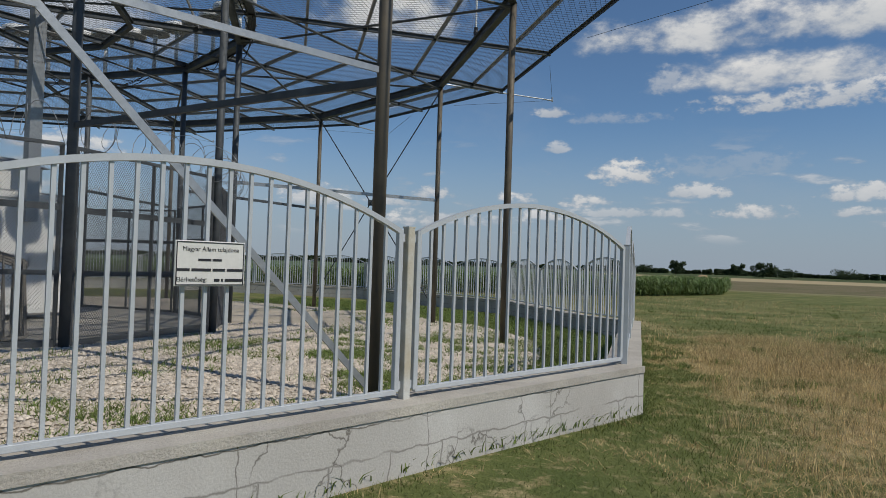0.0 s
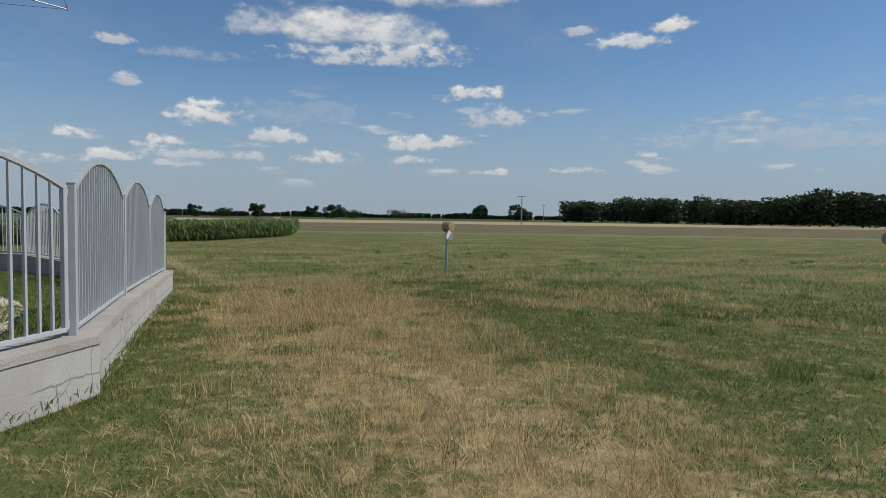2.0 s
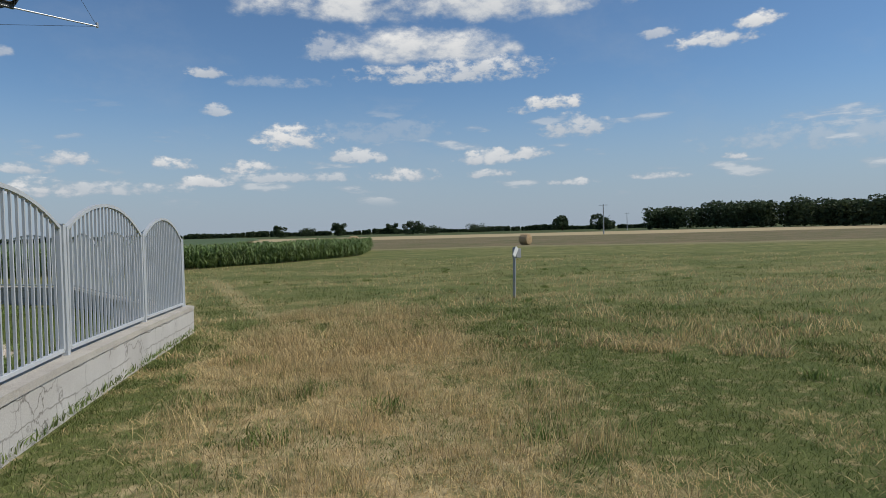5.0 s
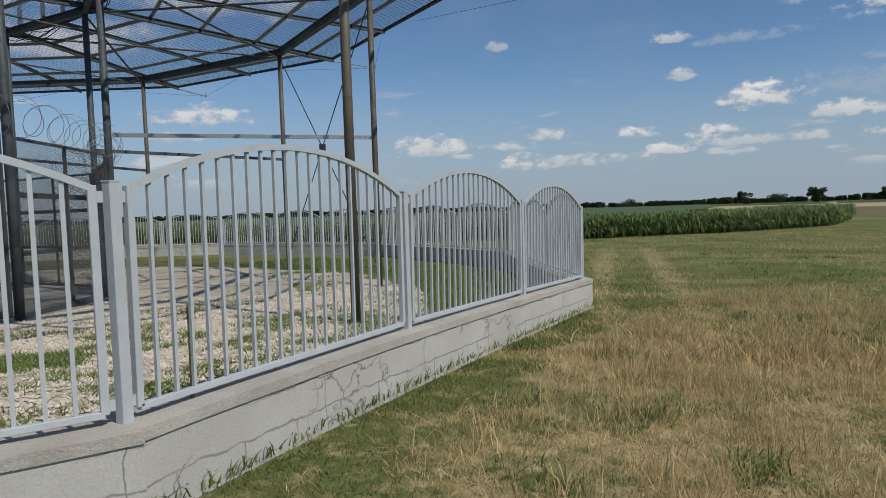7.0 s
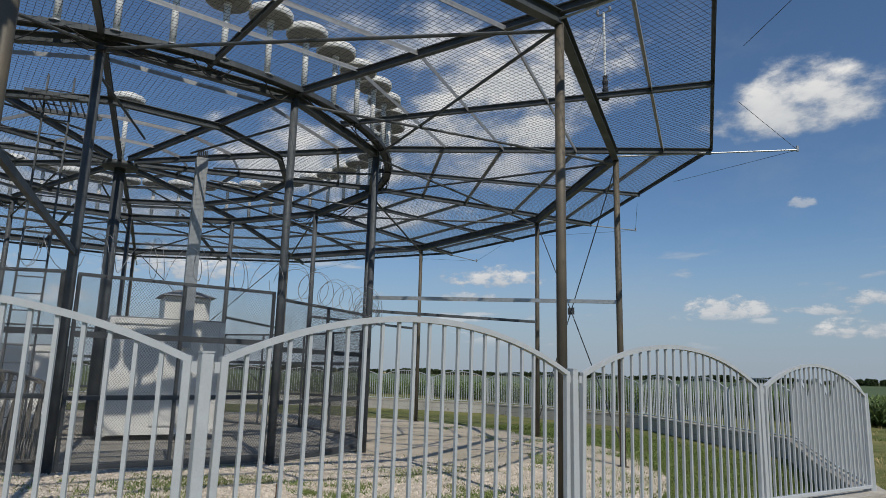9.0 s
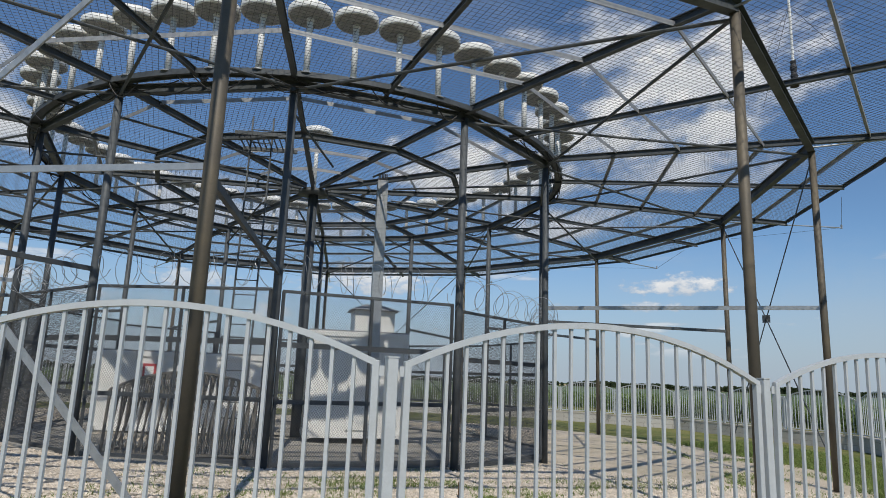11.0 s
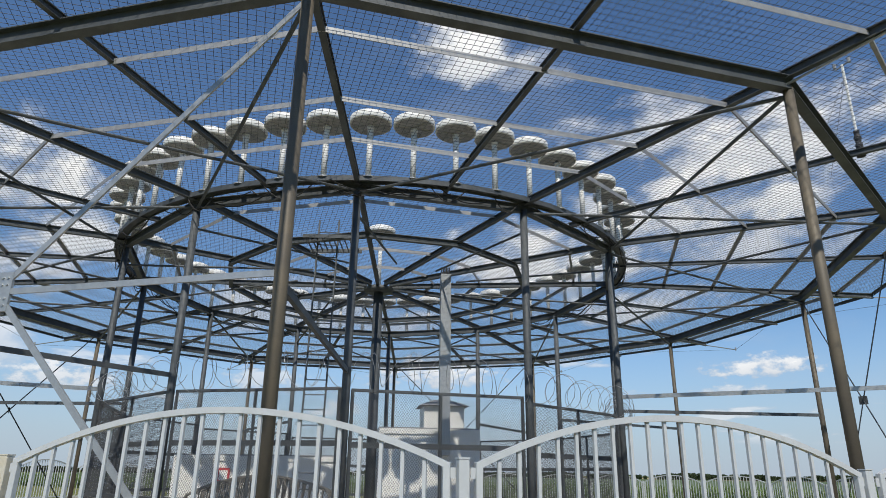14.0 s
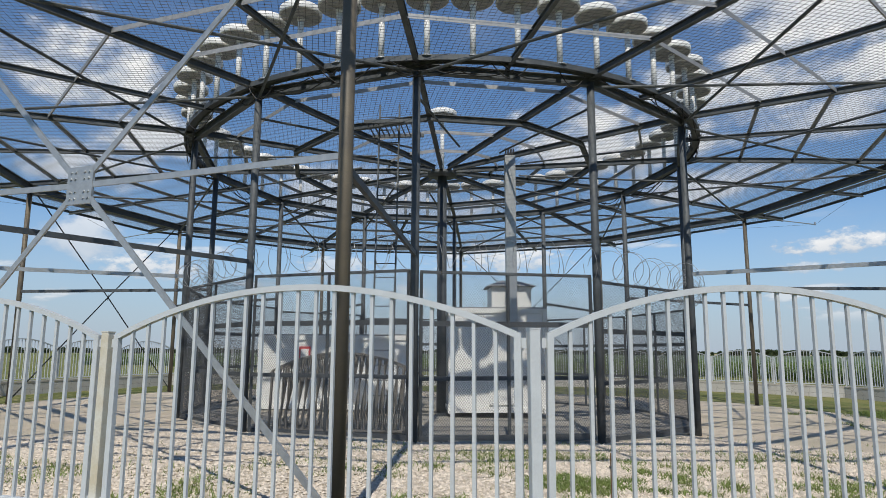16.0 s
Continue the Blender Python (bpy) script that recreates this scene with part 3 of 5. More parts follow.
def build_wall(a, b, index):
    """One side: rendered plinth and a concrete cap."""
    d = (b - a).normalized()
    out = Vector((d.y, -d.x, 0))
    reach = 0.20 if index == 1 else 0.17
    wall = thing("wall_%d" % index, None, "cracked off-white rendered plinth wall under the railings", "wall", kind="structure")
    for name, z0, z1, o, i, mat in (("plinth", -0.35, 0.385, reach - 0.012, -0.17, M_PLASTER), ("coping", 0.388, 0.45, reach, -0.18, M_CAP)):
        bm = bmesh.new()
        n = 24
        rows, along = [], {}
        for k in range(n + 1):
            # mitre the ends
            t = k / n
            p = a.lerp(b, t)
            g = ground_z(p.x, p.y)
            ring = []
            for side, zz in ((o, z0), (o, z1), (i, z1), (i, z0)):
                j = 0.008 * noise.noise((p.x * 2.3, p.y * 2.3, zz * 5 + side * 9))
                mitre = 0.27 * side if k == n else (-0.27 * side if k == 0 else 0)
                ring.append(bm.verts.new(p + out * (side + j) + d * mitre + Vector((0, 0, g + zz + j * 0.8))))
                along[ring[-1]] = ((b - a).length * t + 11.3 * index, zz + 0.02 * (side < 0))
            rows.append(ring)
        for r0, r1 in zip(rows, rows[1:]):
            for s in range(4):
                bm.faces.new([r0[s], r0[(s + 1) % 4], r1[(s + 1) % 4], r1[s]])
        bm.faces.new(rows[0])
        bm.faces.new(rows[-1][::-1])
        uv = bm.loops.layers.uv.new("along")
        for f in bm.faces:
            for l in f.loops:
                l[uv].uv = along[l.vert]
        part(name, bm, mat, wall)
    return wall


for i in range(len(FENCE_POINTS)):
    a, b = FENCE_POINTS[i], FENCE_POINTS[(i + 1) % len(FENCE_POINTS)]
    build_wall(a, b, i + 1)

BARS = 21


def build_panel(paint=M_FENCE):
    """Arched steel railing panel, x along, z up from the wall top."""
    half = PANEL / 2 - 0.085
    lo, side_h, rise = 0.055, 1.145, 0.295

    def arch(x):
        # circle segment
        R = (half * half + rise * rise) / (2 * rise)
        return side_h + math.sqrt(max(0.0, R * R - x * x)) - (R - rise)

    p = thing("arched_railing", None, "pale grey painted steel railing with arched top", "railing", "railings round the site")
    for s in (-1, 1):
        bm = bmesh.new()
        box_on(bm, (s * half, 0, lo), (s * half, 0, side_h + 0.015), 0.04, 0.04, 0.003)
        part("stile", bm, paint, p)
        for z in (side_h - 0.04, lo + 0.04):
            bm = bmesh.new()
            box_on(bm, (s * (half + 0.02), 0, z), (s * (PANEL / 2 - 0.038), 0, z), 0.006, 0.055)
            part("bracket", bm, paint, p)
    bm = bmesh.new()
    box_on(bm, (-half, 0, lo), (half, 0, lo), 0.04, 0.035, 0.003)
    part("bottom_rail", bm, paint, p)
    bm = bmesh.new()
    xs = [-half + 2 * half * i / 20 for i in range(21)]
    prev = None
    for x in xs:
        z = arch(x)
        ring = [bm.verts.new((x, yy, z + zz)) for yy, zz in ((-0.021, -0.018), (0.021, -0.018), (0.021, 0.018), (-0.021, 0.018))]
        if prev:
            for s in range(4):
                bm.faces.new([prev[s], prev[(s + 1) % 4], ring[(s + 1) % 4], ring[s]])
        else:
            bm.faces.new(ring)
        prev = ring
    bm.faces.new(prev)
    part("arch_rail", bm, paint, p)
    for i in range(BARS):
        x = -half + 2 * half * (i + 1) / (BARS + 1)
        bm = bmesh.new()
        box_on(bm, (x, 0, lo + 0.012), (x, 0, arch(x) - 0.012), 0.020, 0.020)
        part("bar", bm, paint, p)
    return p


def build_fence_post(mat):
    p = thing("railing_post", None, "square grey painted steel railing post", "fence post", "railing posts")
    bm = bmesh.new()
    box_on(bm, (0, 0, -0.02), (0, 0, 1.175), 0.06, 0.06, 0.004)
    part("post", bm, mat, p)
    bm = bmesh.new()
    box_on(bm, (0, 0, 1.175), (0, 0, 1.183), 0.064, 0.064)
    part("cap", bm, mat, p)
    return p


panel0 = build_panel()
post0 = build_fence_post(M_FENCE)
post_old = build_fence_post(M_POST_OLD)
tagged(post_old, "yellowed square railing post with worn paint")
used_panel = used_post = False
SIGN_M = None
for i in range(len(FENCE_POINTS)):
    a, b = FENCE_POINTS[i], FENCE_POINTS[(i + 1) % len(FENCE_POINTS)]
    d = b - a
    n = max(1, round(d.length / PANEL))
    ang = math.atan2(d.y, d.x)
    for j in range(n):
        cuts = (0.0, 0.329, 0.671, 1.0) if i == 1 else [c / n for c in range(n + 1)]
        p, q = a.lerp(b, cuts[j]), a.lerp(b, cuts[j + 1])
        step = (q - p).length
        mid = (p + q) / 2
        slope = math.atan2(wall_top(q) - wall_top(p), step)
        m = Matrix.Translation((mid.x, mid.y, (wall_top(p) + wall_top(q)) / 2)) @ Matrix.Rotation(ang, 4, "Z") @ Matrix.Rotation(-slope, 4, "Y")
        if i == 0 and j == 1:
            SIGN_M = m
        if not used_panel:
            panel0.matrix_world, used_panel = m, True
        else:
            c = copy_thing(panel0, m)
            c.scale.x = step / PANEL
        pm = Matrix.Translation((p.x, p.y, wall_top(p))) @ Matrix.Rotation(ang, 4, "Z")
        if i == 0 and j == 2:
            post_old.matrix_world = pm
        elif not used_post:
            post0.matrix_world, used_post = pm, True
        else:
            copy_thing(post0, pm)


def build_rod():
    """Rusty lower half of one railing bar, added as a separate rod against it."""
    d = (FENCE_POINTS[2] - FENCE_POINTS[1]).normalized()
    p = FENCE_POINTS[1] + d * 0.436 + Vector((-d.y, d.x, 0)) * 0.022
    z = wall_top(p)
    rod = thing("rusty_bar_half", Matrix.Translation((p.x, p.y, z)), "rusty brown lower half of a railing bar, added as a thin rod", "rod")
    bm = bmesh.new()
    pipe_on(bm, (0, 0, 0), (0.004, 0, 0.52), 0.011, 8)
    part("rod", bm, material("rust", (0.22, 0.13, 0.06), 0.8, 0.1, (0.13, 0.07, 0.035), 14, 0.7), rod)
    # ties added to hold the rod; the bar itself is only rusty
    for h in (0.12, 0.44):
        bm = bmesh.new()
        lathe(bm, [(0.014, h), (0.014, h + 0.012)], 8)
        part("added_tie", bm, M_WIRE, rod)


build_rod()

# ---- antenna deck ----
def build_deck():
    deck = thing("antenna_deck", Matrix.Translation((CX, CY, 0)), "tall round steel antenna deck on pipe posts, netted over", "platform")
    off = Vector((CX, CY, 0))

    def P(bm_fn, name, mat, label="", shade=False):
        bm = bmesh.new()
        bm_fn(bm)
        bmesh.ops.translate(bm, verts=bm.verts, vec=-off)
        return part(name, bm, mat, deck, label, shade)

    def foot(v):
        return Vector((v.x, v.y, ground_z(v.x, v.y) - 0.05))

    for k in range(12):
        o, i = on_deck(R_OUT, k, -0.02), cell(R_IN, k, -0.02)
        post = P(lambda bm: (pipe_on(bm, foot(o), o, 0.066, 16), pipe_on(bm, foot(o), foot(o) + Vector((0, 0, 0.09)), 0.12, 16)), "outer_post", M_BROWN, "brown weathered steel pipe post", True)
        P(lambda bm: (pipe_on(bm, foot(i), i, 0.072, 16), pipe_on(bm, foot(i), foot(i) + Vector((0, 0, 0.09)), 0.13, 16)), "inner_post", M_STEEL, "", True)
        # ring beams
        P(lambda bm: i_beam(bm, on_deck(R_OUT, k, 0.06), on_deck(R_OUT, k + 1, 0.06), 0.14, 0.21), "outer_ring_beam", M_STEEL)
        P(lambda bm: i_beam(bm, cell(R_IN, k, 0.0), cell(R_IN, k + 1, 0.0), 0.12, 0.18), "inner_ring_beam", M_STEEL)
        # radials
        P(lambda bm: i_beam(bm, cell(0.35, k, 0.12), cell(R_IN, k, 0.12), 0.09, 0.13), "inner_radial_beam", M_STEEL)
        P(lambda bm: i_beam(bm, cell(R_IN, k, 0.12), on_deck(R_RIM, k, 0.12), 0.09, 0.13), "outer_radial_beam", M_STEEL)
        P(lambda bm: (i_beam(bm, cell(R_IN * 0.966, k + 0.5, 0.13), on_deck(R_RIM * 0.966, k + 0.5, 0.13), 0.07, 0.10)), "radial_purlin", M_STEEL)
        # concentric purlins
        for r in (R_RIM, 12.9, 11.0, 9.35, 8.0, 5.45, 2.8, 1.5):
            mat = M_STEEL if r == R_RIM else M_PURLIN
            P(lambda bm: angle_bar(bm, cell(r, k, 0.18), cell(r, k + 1, 0.18), 0.06, 0.08), "purlin", mat)
        P(lambda bm: i_beam(bm, cell(4.05, k, 0.03), cell(4.05, k + 1, 0.03), 0.1, 0.14), "middle_ring_beam", M_STEEL)
        # crossed ties under the deck
        if k != 0:
            P(lambda bm: pipe_on(bm, on_deck(R_OUT, k, -0.08), cell(R_IN, k + 1, -0.06), 0.028, 8), "tie", M_STEEL)
        P(lambda bm: pipe_on(bm, on_deck(R_OUT, k + 1, -0.12), cell(R_IN, k, -0.1), 0.028, 8), "tie", M_STEEL)
        P(lambda bm: pipe_on(bm, cell(R_IN, k, -0.5), cell(2.2, k + 0.5, 0.05), 0.025, 8), "tie", M_STEEL)
        # radial struts at mid height; strut 2 coloured paler for the sun on it
        if k != 1:
            P(lambda bm: box_on(bm, Vector((o.x, o.y, 3.13)), Vector((i.x, i.y, 3.16)), 0.05, 0.08), "strut", M_GALV if k in (2, 10) else M_STEEL)
        # outrigger rods past the rim
        tip = on_deck(15.75, k, 0.1)
        P(lambda bm: (pipe_on(bm, on_deck(R_OUT, k, 0.06), tip, 0.018, 8), pipe_on(bm, tip - Vector((0, 0, 0.03)), tip + Vector((0, 0, 0.09)), 0.03, 8)), "outrigger", M_GALV)
        P(lambda bm: (pipe_on(bm, tip, on_deck(R_RIM, k - 0.35, 0.2), 0.005, 5), pipe_on(bm, tip, on_deck(R_RIM, k + 0.35, 0.2), 0.005, 5)), "guy_wire", M_STEEL)
    # middle mast with hub
    mid = Vector((CX, CY, 0))
    P(lambda bm: (pipe_on(bm, mid + Vector((0, 0, -0.3)), mid + Vector((0, 0, 6.36)), 0.13, 20), pipe_on(bm, mid + Vector((0, 0, 6.26)), mid + Vector((0, 0, 6.38)), 0.40, 20)), "mast", M_STEEL, "thick grey steel centre mast", True)
    # cross bracing between outer posts
    for k in (-1, -4, 2, 5, 8):
        a, b = Vector((*polar(R_OUT, k), 0)), Vector((*polar(R_OUT, k + 1), 0))
        near = k == -1
        g = (a + b) / 2 + Vector((0, 0, 3.2))
        w = 0.06 if near else 0.035
        mat = M_GALV if near else M_STEEL
        for e, z in ((a, 0.12), (a, 6.2), (b, 0.12), (b, 6.2)):
            P(lambda bm: box_on(bm, g, Vector((e.x, e.y, z)), w * 0.35, w), "brace", mat)
        if near:
            for e in (a, b):
                P(lambda bm: box_on(bm, g, Vector((e.x, e.y, 3.23)), w * 0.35, w), "brace", mat)

            def plate(bm):
                d = (b - a).normalized()
                box_on(bm, g - d * 0.17, g + d * 0.17, 0.03, 0.40)
                nrm = Vector((d.y, -d.x, 0))
                for u in (-0.12, -0.06, 0.06, 0.12):
                    for v in (-0.14, -0.07, 0.07, 0.14):
                        c = g + d * u + Vector((0, 0, v))
                        pipe_on(bm, c, c + nrm * 0.028, 0.012, 6)
            P(plate, "gusset_plate", M_GALV, "bolted galvanised gusset plate")
        else:
            P(lambda bm: box_on(bm, g - Vector((0, 0, 0.09)), g + Vector((0, 0, 0.09)), 0.02, 0.18), "gusset_plate", mat)
    # netting
    segs = []
    verts = [Vector(polar(R_RIM, k)) for k in range(12)]

    def clip(c, nrm):
        pts = []
        for k in range(12):
            a, b = verts[k], verts[(k + 1) % 12]
            da, db = a.dot(nrm) - c, b.dot(nrm) - c
            if da * db < 0:
                pts.append(a.lerp(b, da / (da - db)))
        return pts

    pitch = 0.10
    for ang in (PHASE + 15, PHASE + 105):
        nrm = Vector((math.cos(radians(ang)), math.sin(radians(ang))))
        c0 = Vector((CX, CY)).dot(nrm)
        n = int(R_RIM / pitch)
        for j in range(-n, n + 1):
            pts = clip(c0 + j * pitch, nrm)
            if len(pts) == 2:
                a, b = pts
                # follow the slight rise of the deck
                cuts = [a.lerp(b, t / 8) for t in range(9)]
                z = []
                for p in cuts:
                    r = (p - Vector((CX, CY))).length
                    z.append(Vector((p.x - CX, p.y - CY, deck_z(p.x, p.y, 0.235 + in_lift(min(r, R_OUT))))))
                segs += list(zip(z, z[1:]))
    me = wires_mesh("wire_netting", segs, 0.0037, M_WIRE)
    share("wire_netting", me, deck)["kind"] = "stuff"
    # round walkway that carries the antennas
    def walkway(bm):
        n = 96
        # an H section: a plate between two side flanges
        section = ((6.46, 0.08), (6.472, 0.08), (6.472, 0.13), (6.63, 0.13), (6.63, 0.08), (6.642, 0.08), (6.642, 0.18), (6.63, 0.18), (6.63, 0.16), (6.472, 0.16), (6.472, 0.18), (6.46, 0.18))
        rings = []
        for j in range(n):
            rings.append([bm.verts.new(on_deck(r, 12 * j / n, 0.25 + z)) for r, z in section])
        m = len(section)
        for j in range(n):
            a, b = rings[j], rings[(j + 1) % n]
            for s in range(m):
                bm.faces.new([a[s], a[(s + 1) % m], b[(s + 1) % m], b[s]])
    P(walkway, "walkway_ring", M_STEEL, "grey ring walkway under the antennas")
    # loose cables under the walkway
    rnd = random.Random(5)

    def cable(bm):
        k = rnd.uniform(0, 12)
        p = on_deck(rnd.uniform(6.4, 6.7), k, 0.33)
        q = on_deck(rnd.uniform(6.3, 6.7), k + rnd.uniform(0.15, 0.5), 0.30)
        sag = rnd.uniform(0.08, 0.35)
        pts = [p.lerp(q, t / 6) - Vector((0, 0, sag * math.sin(math.pi * t / 6))) for t in range(7)]
        for a, b in zip(pts, pts[1:]):
            pipe_on(bm, a, b, 0.011, 5)
    for j in range(70):
        P(cable, "cable", M_DARK)
    return deck


build_deck()


def build_antenna(scale=0.98, height=1.10):
    """White round antenna housing on a post; stands on z 0."""
    a = thing("antenna", None, "round white antenna housing on a short post", "antenna", "ring of antennas on the deck")
    bm = bmesh.new()
    lathe(bm, [(0.055, 0.02), (0.055, height)], 14)
    lathe(bm, [(0.07, height - 0.09), (0.07, height - 0.03)], 14)
    part("post", bm, M_WHITE, a, "plain white post", True)
    bm = bmesh.new()
    lathe(bm, [(0.13, 0.0), (0.13, 0.02)], 12)
    part("base_flange", bm, M_GALV, a)
    R = 0.405 * scale
    bm = bmesh.new()
    lathe(bm, [(R - 0.01, height - 0.005), (R, height + 0.01), (R, height + 0.12), (R - 0.02, height + 0.14), (R * 0.7, height + 0.19), (R * 0.3, height + 0.215), (0.03, height + 0.22)], 28)
    c = part("cover", bm, M_DISC, a, "white domed cover", True)
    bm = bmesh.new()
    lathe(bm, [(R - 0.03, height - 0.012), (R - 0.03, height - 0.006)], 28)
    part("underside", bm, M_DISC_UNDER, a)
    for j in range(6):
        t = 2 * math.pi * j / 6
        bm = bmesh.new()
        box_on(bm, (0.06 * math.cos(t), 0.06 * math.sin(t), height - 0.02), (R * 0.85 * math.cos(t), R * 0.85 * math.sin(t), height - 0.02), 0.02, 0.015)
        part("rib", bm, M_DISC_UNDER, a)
    return a


ANT_PHASE = 0.235
ant0 = build_antenna()
for j in range(50):
    k = 12 * (j + ANT_PHASE) / 50
    p = on_deck(R_ANT, k, 0.41)
    m = Matrix.Translation(p) @ Matrix.Rotation(radians(30 * k), 4, "Z")
    if j == 0:
        ant0.matrix_world = m
    else:
        copy_thing(ant0, m)
centre_ant = build_antenna(1.0, 1.6)
tagged(centre_ant, "single white antenna housing on the centre mast", "antenna")
centre_ant.matrix_world = Matrix.Translation((CX, CY, 6.38))


# ---- security fence inside the deck's inner posts ----
def build_mesh_fence(k):
    """Expanded-metal panel between two inner posts."""
    a, b = Vector((*polar(R_IN, k), 0)), Vector((*polar(R_IN, k + 1), 0))
    d = (b - a).normalized()
    a, b = a + d * 0.1, b - d * 0.1
    f = thing("mesh_fence", Matrix.Translation((a.x, a.y, ground_z(a.x, a.y))), "tall grey expanded-metal security fence panel in steel frame", "fence", "mesh fence round the equipment")
    w = (b - a).length
    rot = Matrix.Rotation(math.atan2(d.y, d.x), 4, "Z")

    def bar(name, p, q, ww, hh, mat=M_STEEL):
        bm = bmesh.new()
        box_on(bm, rot @ Vector(p), rot @ Vector(q), ww, hh)
        part(name, bm, mat, f)
    H = 2.88
    for z, hh in ((0.08, 0.12), (1.08, 0.07), (2.0, 0.09), (H, 0.05)):
        bar("rail", (0, 0.03, z), (w, 0.03, z), 0.045, hh)
    for x in (0.02, w - 0.02, w / 2):
        bar("upright", (x, 0.03, 0.05), (x, 0.03, H), 0.045, 0.045)
    segs = []
    slope, pitch = 1.35, 0.044
    n = int((w + H / slope) / pitch)
    for sgn in (1, -1):
        for j in range(n + 1):
            x0 = j * pitch - (H / slope if sgn > 0 else 0)
            x1 = x0 + sgn * H / slope
            # clip to 0..w
            t0, t1 = 0.0, 1.0
            dx = x1 - x0
            for lim, side in ((0.0, 1), (w, -1)):
                v0, v1 = side * (x0 - lim), side * (x1 - lim)
                if v0 < 0 and v1 < 0:
                    t0, t1 = 1, 0
                elif v0 < 0:
                    t0 = max(t0, v0 / (v0 - v1))
                elif v1 < 0:
                    t1 = min(t1, v0 / (v0 - v1))
            if t1 - t0 > 0.01:
                segs.append((rot @ Vector((x0 + dx * t0, 0, 0.05 + (H - 0.05) * t0)), rot @ Vector((x0 + dx * t1, 0, 0.05 + (H - 0.05) * t1))))
    me = wires_mesh("expanded_mesh", segs, 0.0027, M_EXP)
    share("expanded_mesh", me, f)
    # razor coil on top
    r = thing("razor_coil", Matrix.Translation((a.x, a.y, ground_z(a.x, a.y) + H)), "loose coil of galvanised razor wire on the fence top", "razor wire", "razor coils on the mesh fence")
    rnd = random.Random(k + 40)
    pts = []
    turns = 9
    for s in range(turns * 14 + 1):
        t = s / (turns * 14)
        ph = 2 * math.pi * turns * t
        rad = 0.30 + 0.05 * math.sin(ph * 0.37 + k)
        pts.append(rot @ Vector((w * t + 0.13 * math.sin(ph * 0.5 + k), rad * math.cos(ph), 0.30 + rad * math.sin(ph) + 0.04 * math.sin(5 * t + k))))
    me = wires_mesh("coil", list(zip(pts, pts[1:])), 0.006, M_RAZOR)
    share("coil", me, r)


for k in range(12):
    build_mesh_fence(k)


# ---- equipment shelters ----
def build_container(name, m, L, W, H, label, sign=False):
    """Ribbed steel box with corner castings, door leaves and roof rails; x along the front, front at y = 0."""
    c = thing(name, m, label, "container")
    bm = bmesh.new()
    block(bm, 0.05, 0.03, 0.14, L - 0.05, W - 0.03, H - 0.06)
    part("body", bm, M_WHITE, c)
    for x in (0.06, L - 0.06):
        for y in (0.06, W - 0.06):
            bm = bmesh.new()
            block(bm, x - 0.06, y - 0.06, 0.12, x + 0.06, y + 0.06, H - 0.1, 0.006)
            part("corner_post", bm, M_WHITE, c)
    for z in (0.08, H - 0.06):
        for y in (0.045, W - 0.045):
            bm = bmesh.new()
            block(bm, 0.1, y - 0.05, z - 0.06, L - 0.1, y + 0.05, z + 0.06)
            part("frame_rail", bm, M_WHITE, c)
        for x in (0.045, L - 0.045):
            bm = bmesh.new()
            block(bm, x - 0.05, 0.1, z - 0.055, x + 0.05, W - 0.1, z + 0.055)
            part("frame_rail", bm, M_WHITE, c)
    for x in (0.08, L - 0.08):
        for y in (0.08, W - 0.08):
            for z in (0.06, H - 0.06):
                bm = bmesh.new()
                block(bm, x - 0.085, y - 0.085, z - 0.06, x + 0.085, y + 0.085, z + 0.06, 0.008)
                block(bm, x - 0.035, y - 0.09 if y < 1 else y + 0.08, z - 0.022, x + 0.035, y - 0.082 if y < 1 else y + 0.09, z + 0.022)
                part("corner_casting", bm, M_WHITE, c)
    bm = bmesh.new()
    n = int(L / 0.28)
    for i in range(n):
        x = 0.2 + (L - 0.4) * (i + 0.5) / n
        block(bm, x - 0.05, W - 0.035, 0.2, x + 0.05, W - 0.008, H - 0.16)
    part("ribs", bm, M_WHITE, c)
    for x0, x1 in ((L * 0.40, L * 0.72),):
        bm = bmesh.new()
        block(bm, x0, -0.012, 0.2, x1, 0.028, H - 0.3, 0.006)
        door = part("door", bm, M_WHITE, c)
        bm = bmesh.new()
        box_on(bm, (x1 - 0.12, -0.05, 1.0), (x1 - 0.12, -0.05, 1.18), 0.02, 0.02)
        box_on(bm, (x1 - 0.12, -0.05, 1.1), (x1 - 0.12, -0.01, 1.1), 0.02, 0.02)
        part("handle", bm, M_GREY, door)
    bm = bmesh.new()
    block(bm, 0, 0, H, L, W, H + 0.03)
    part("roof", bm, M_GREY, c)
    if sign:
        bm = bmesh.new()
        block(bm, L * 0.27, -0.008, H - 0.62, L * 0.27 + 0.3, -0.001, H - 0.28)
        s = part("warning_sign", bm, M_RED, c, "red warning sign")
        bm = bmesh.new()
        block(bm, L * 0.27 + 0.05, -0.013, H - 0.56, L * 0.27 + 0.25, -0.009, H - 0.34)
        part("sign_face", bm, M_WHITE, s)
    return c


CONT_M = pose(-9.34, 11.77, 0.05, 0, 0, 65)
cont = build_container("equipment_container", CONT_M, 2.41, 4.4, 2.50, "white steel equipment container with door and corner castings")
cont2 = build_container("storage_container", pose(-12.4, 7.9, 0.05, 0, 0, 58), 3.95, 2.3, 1.85, "white steel container with a red warning sign", True)


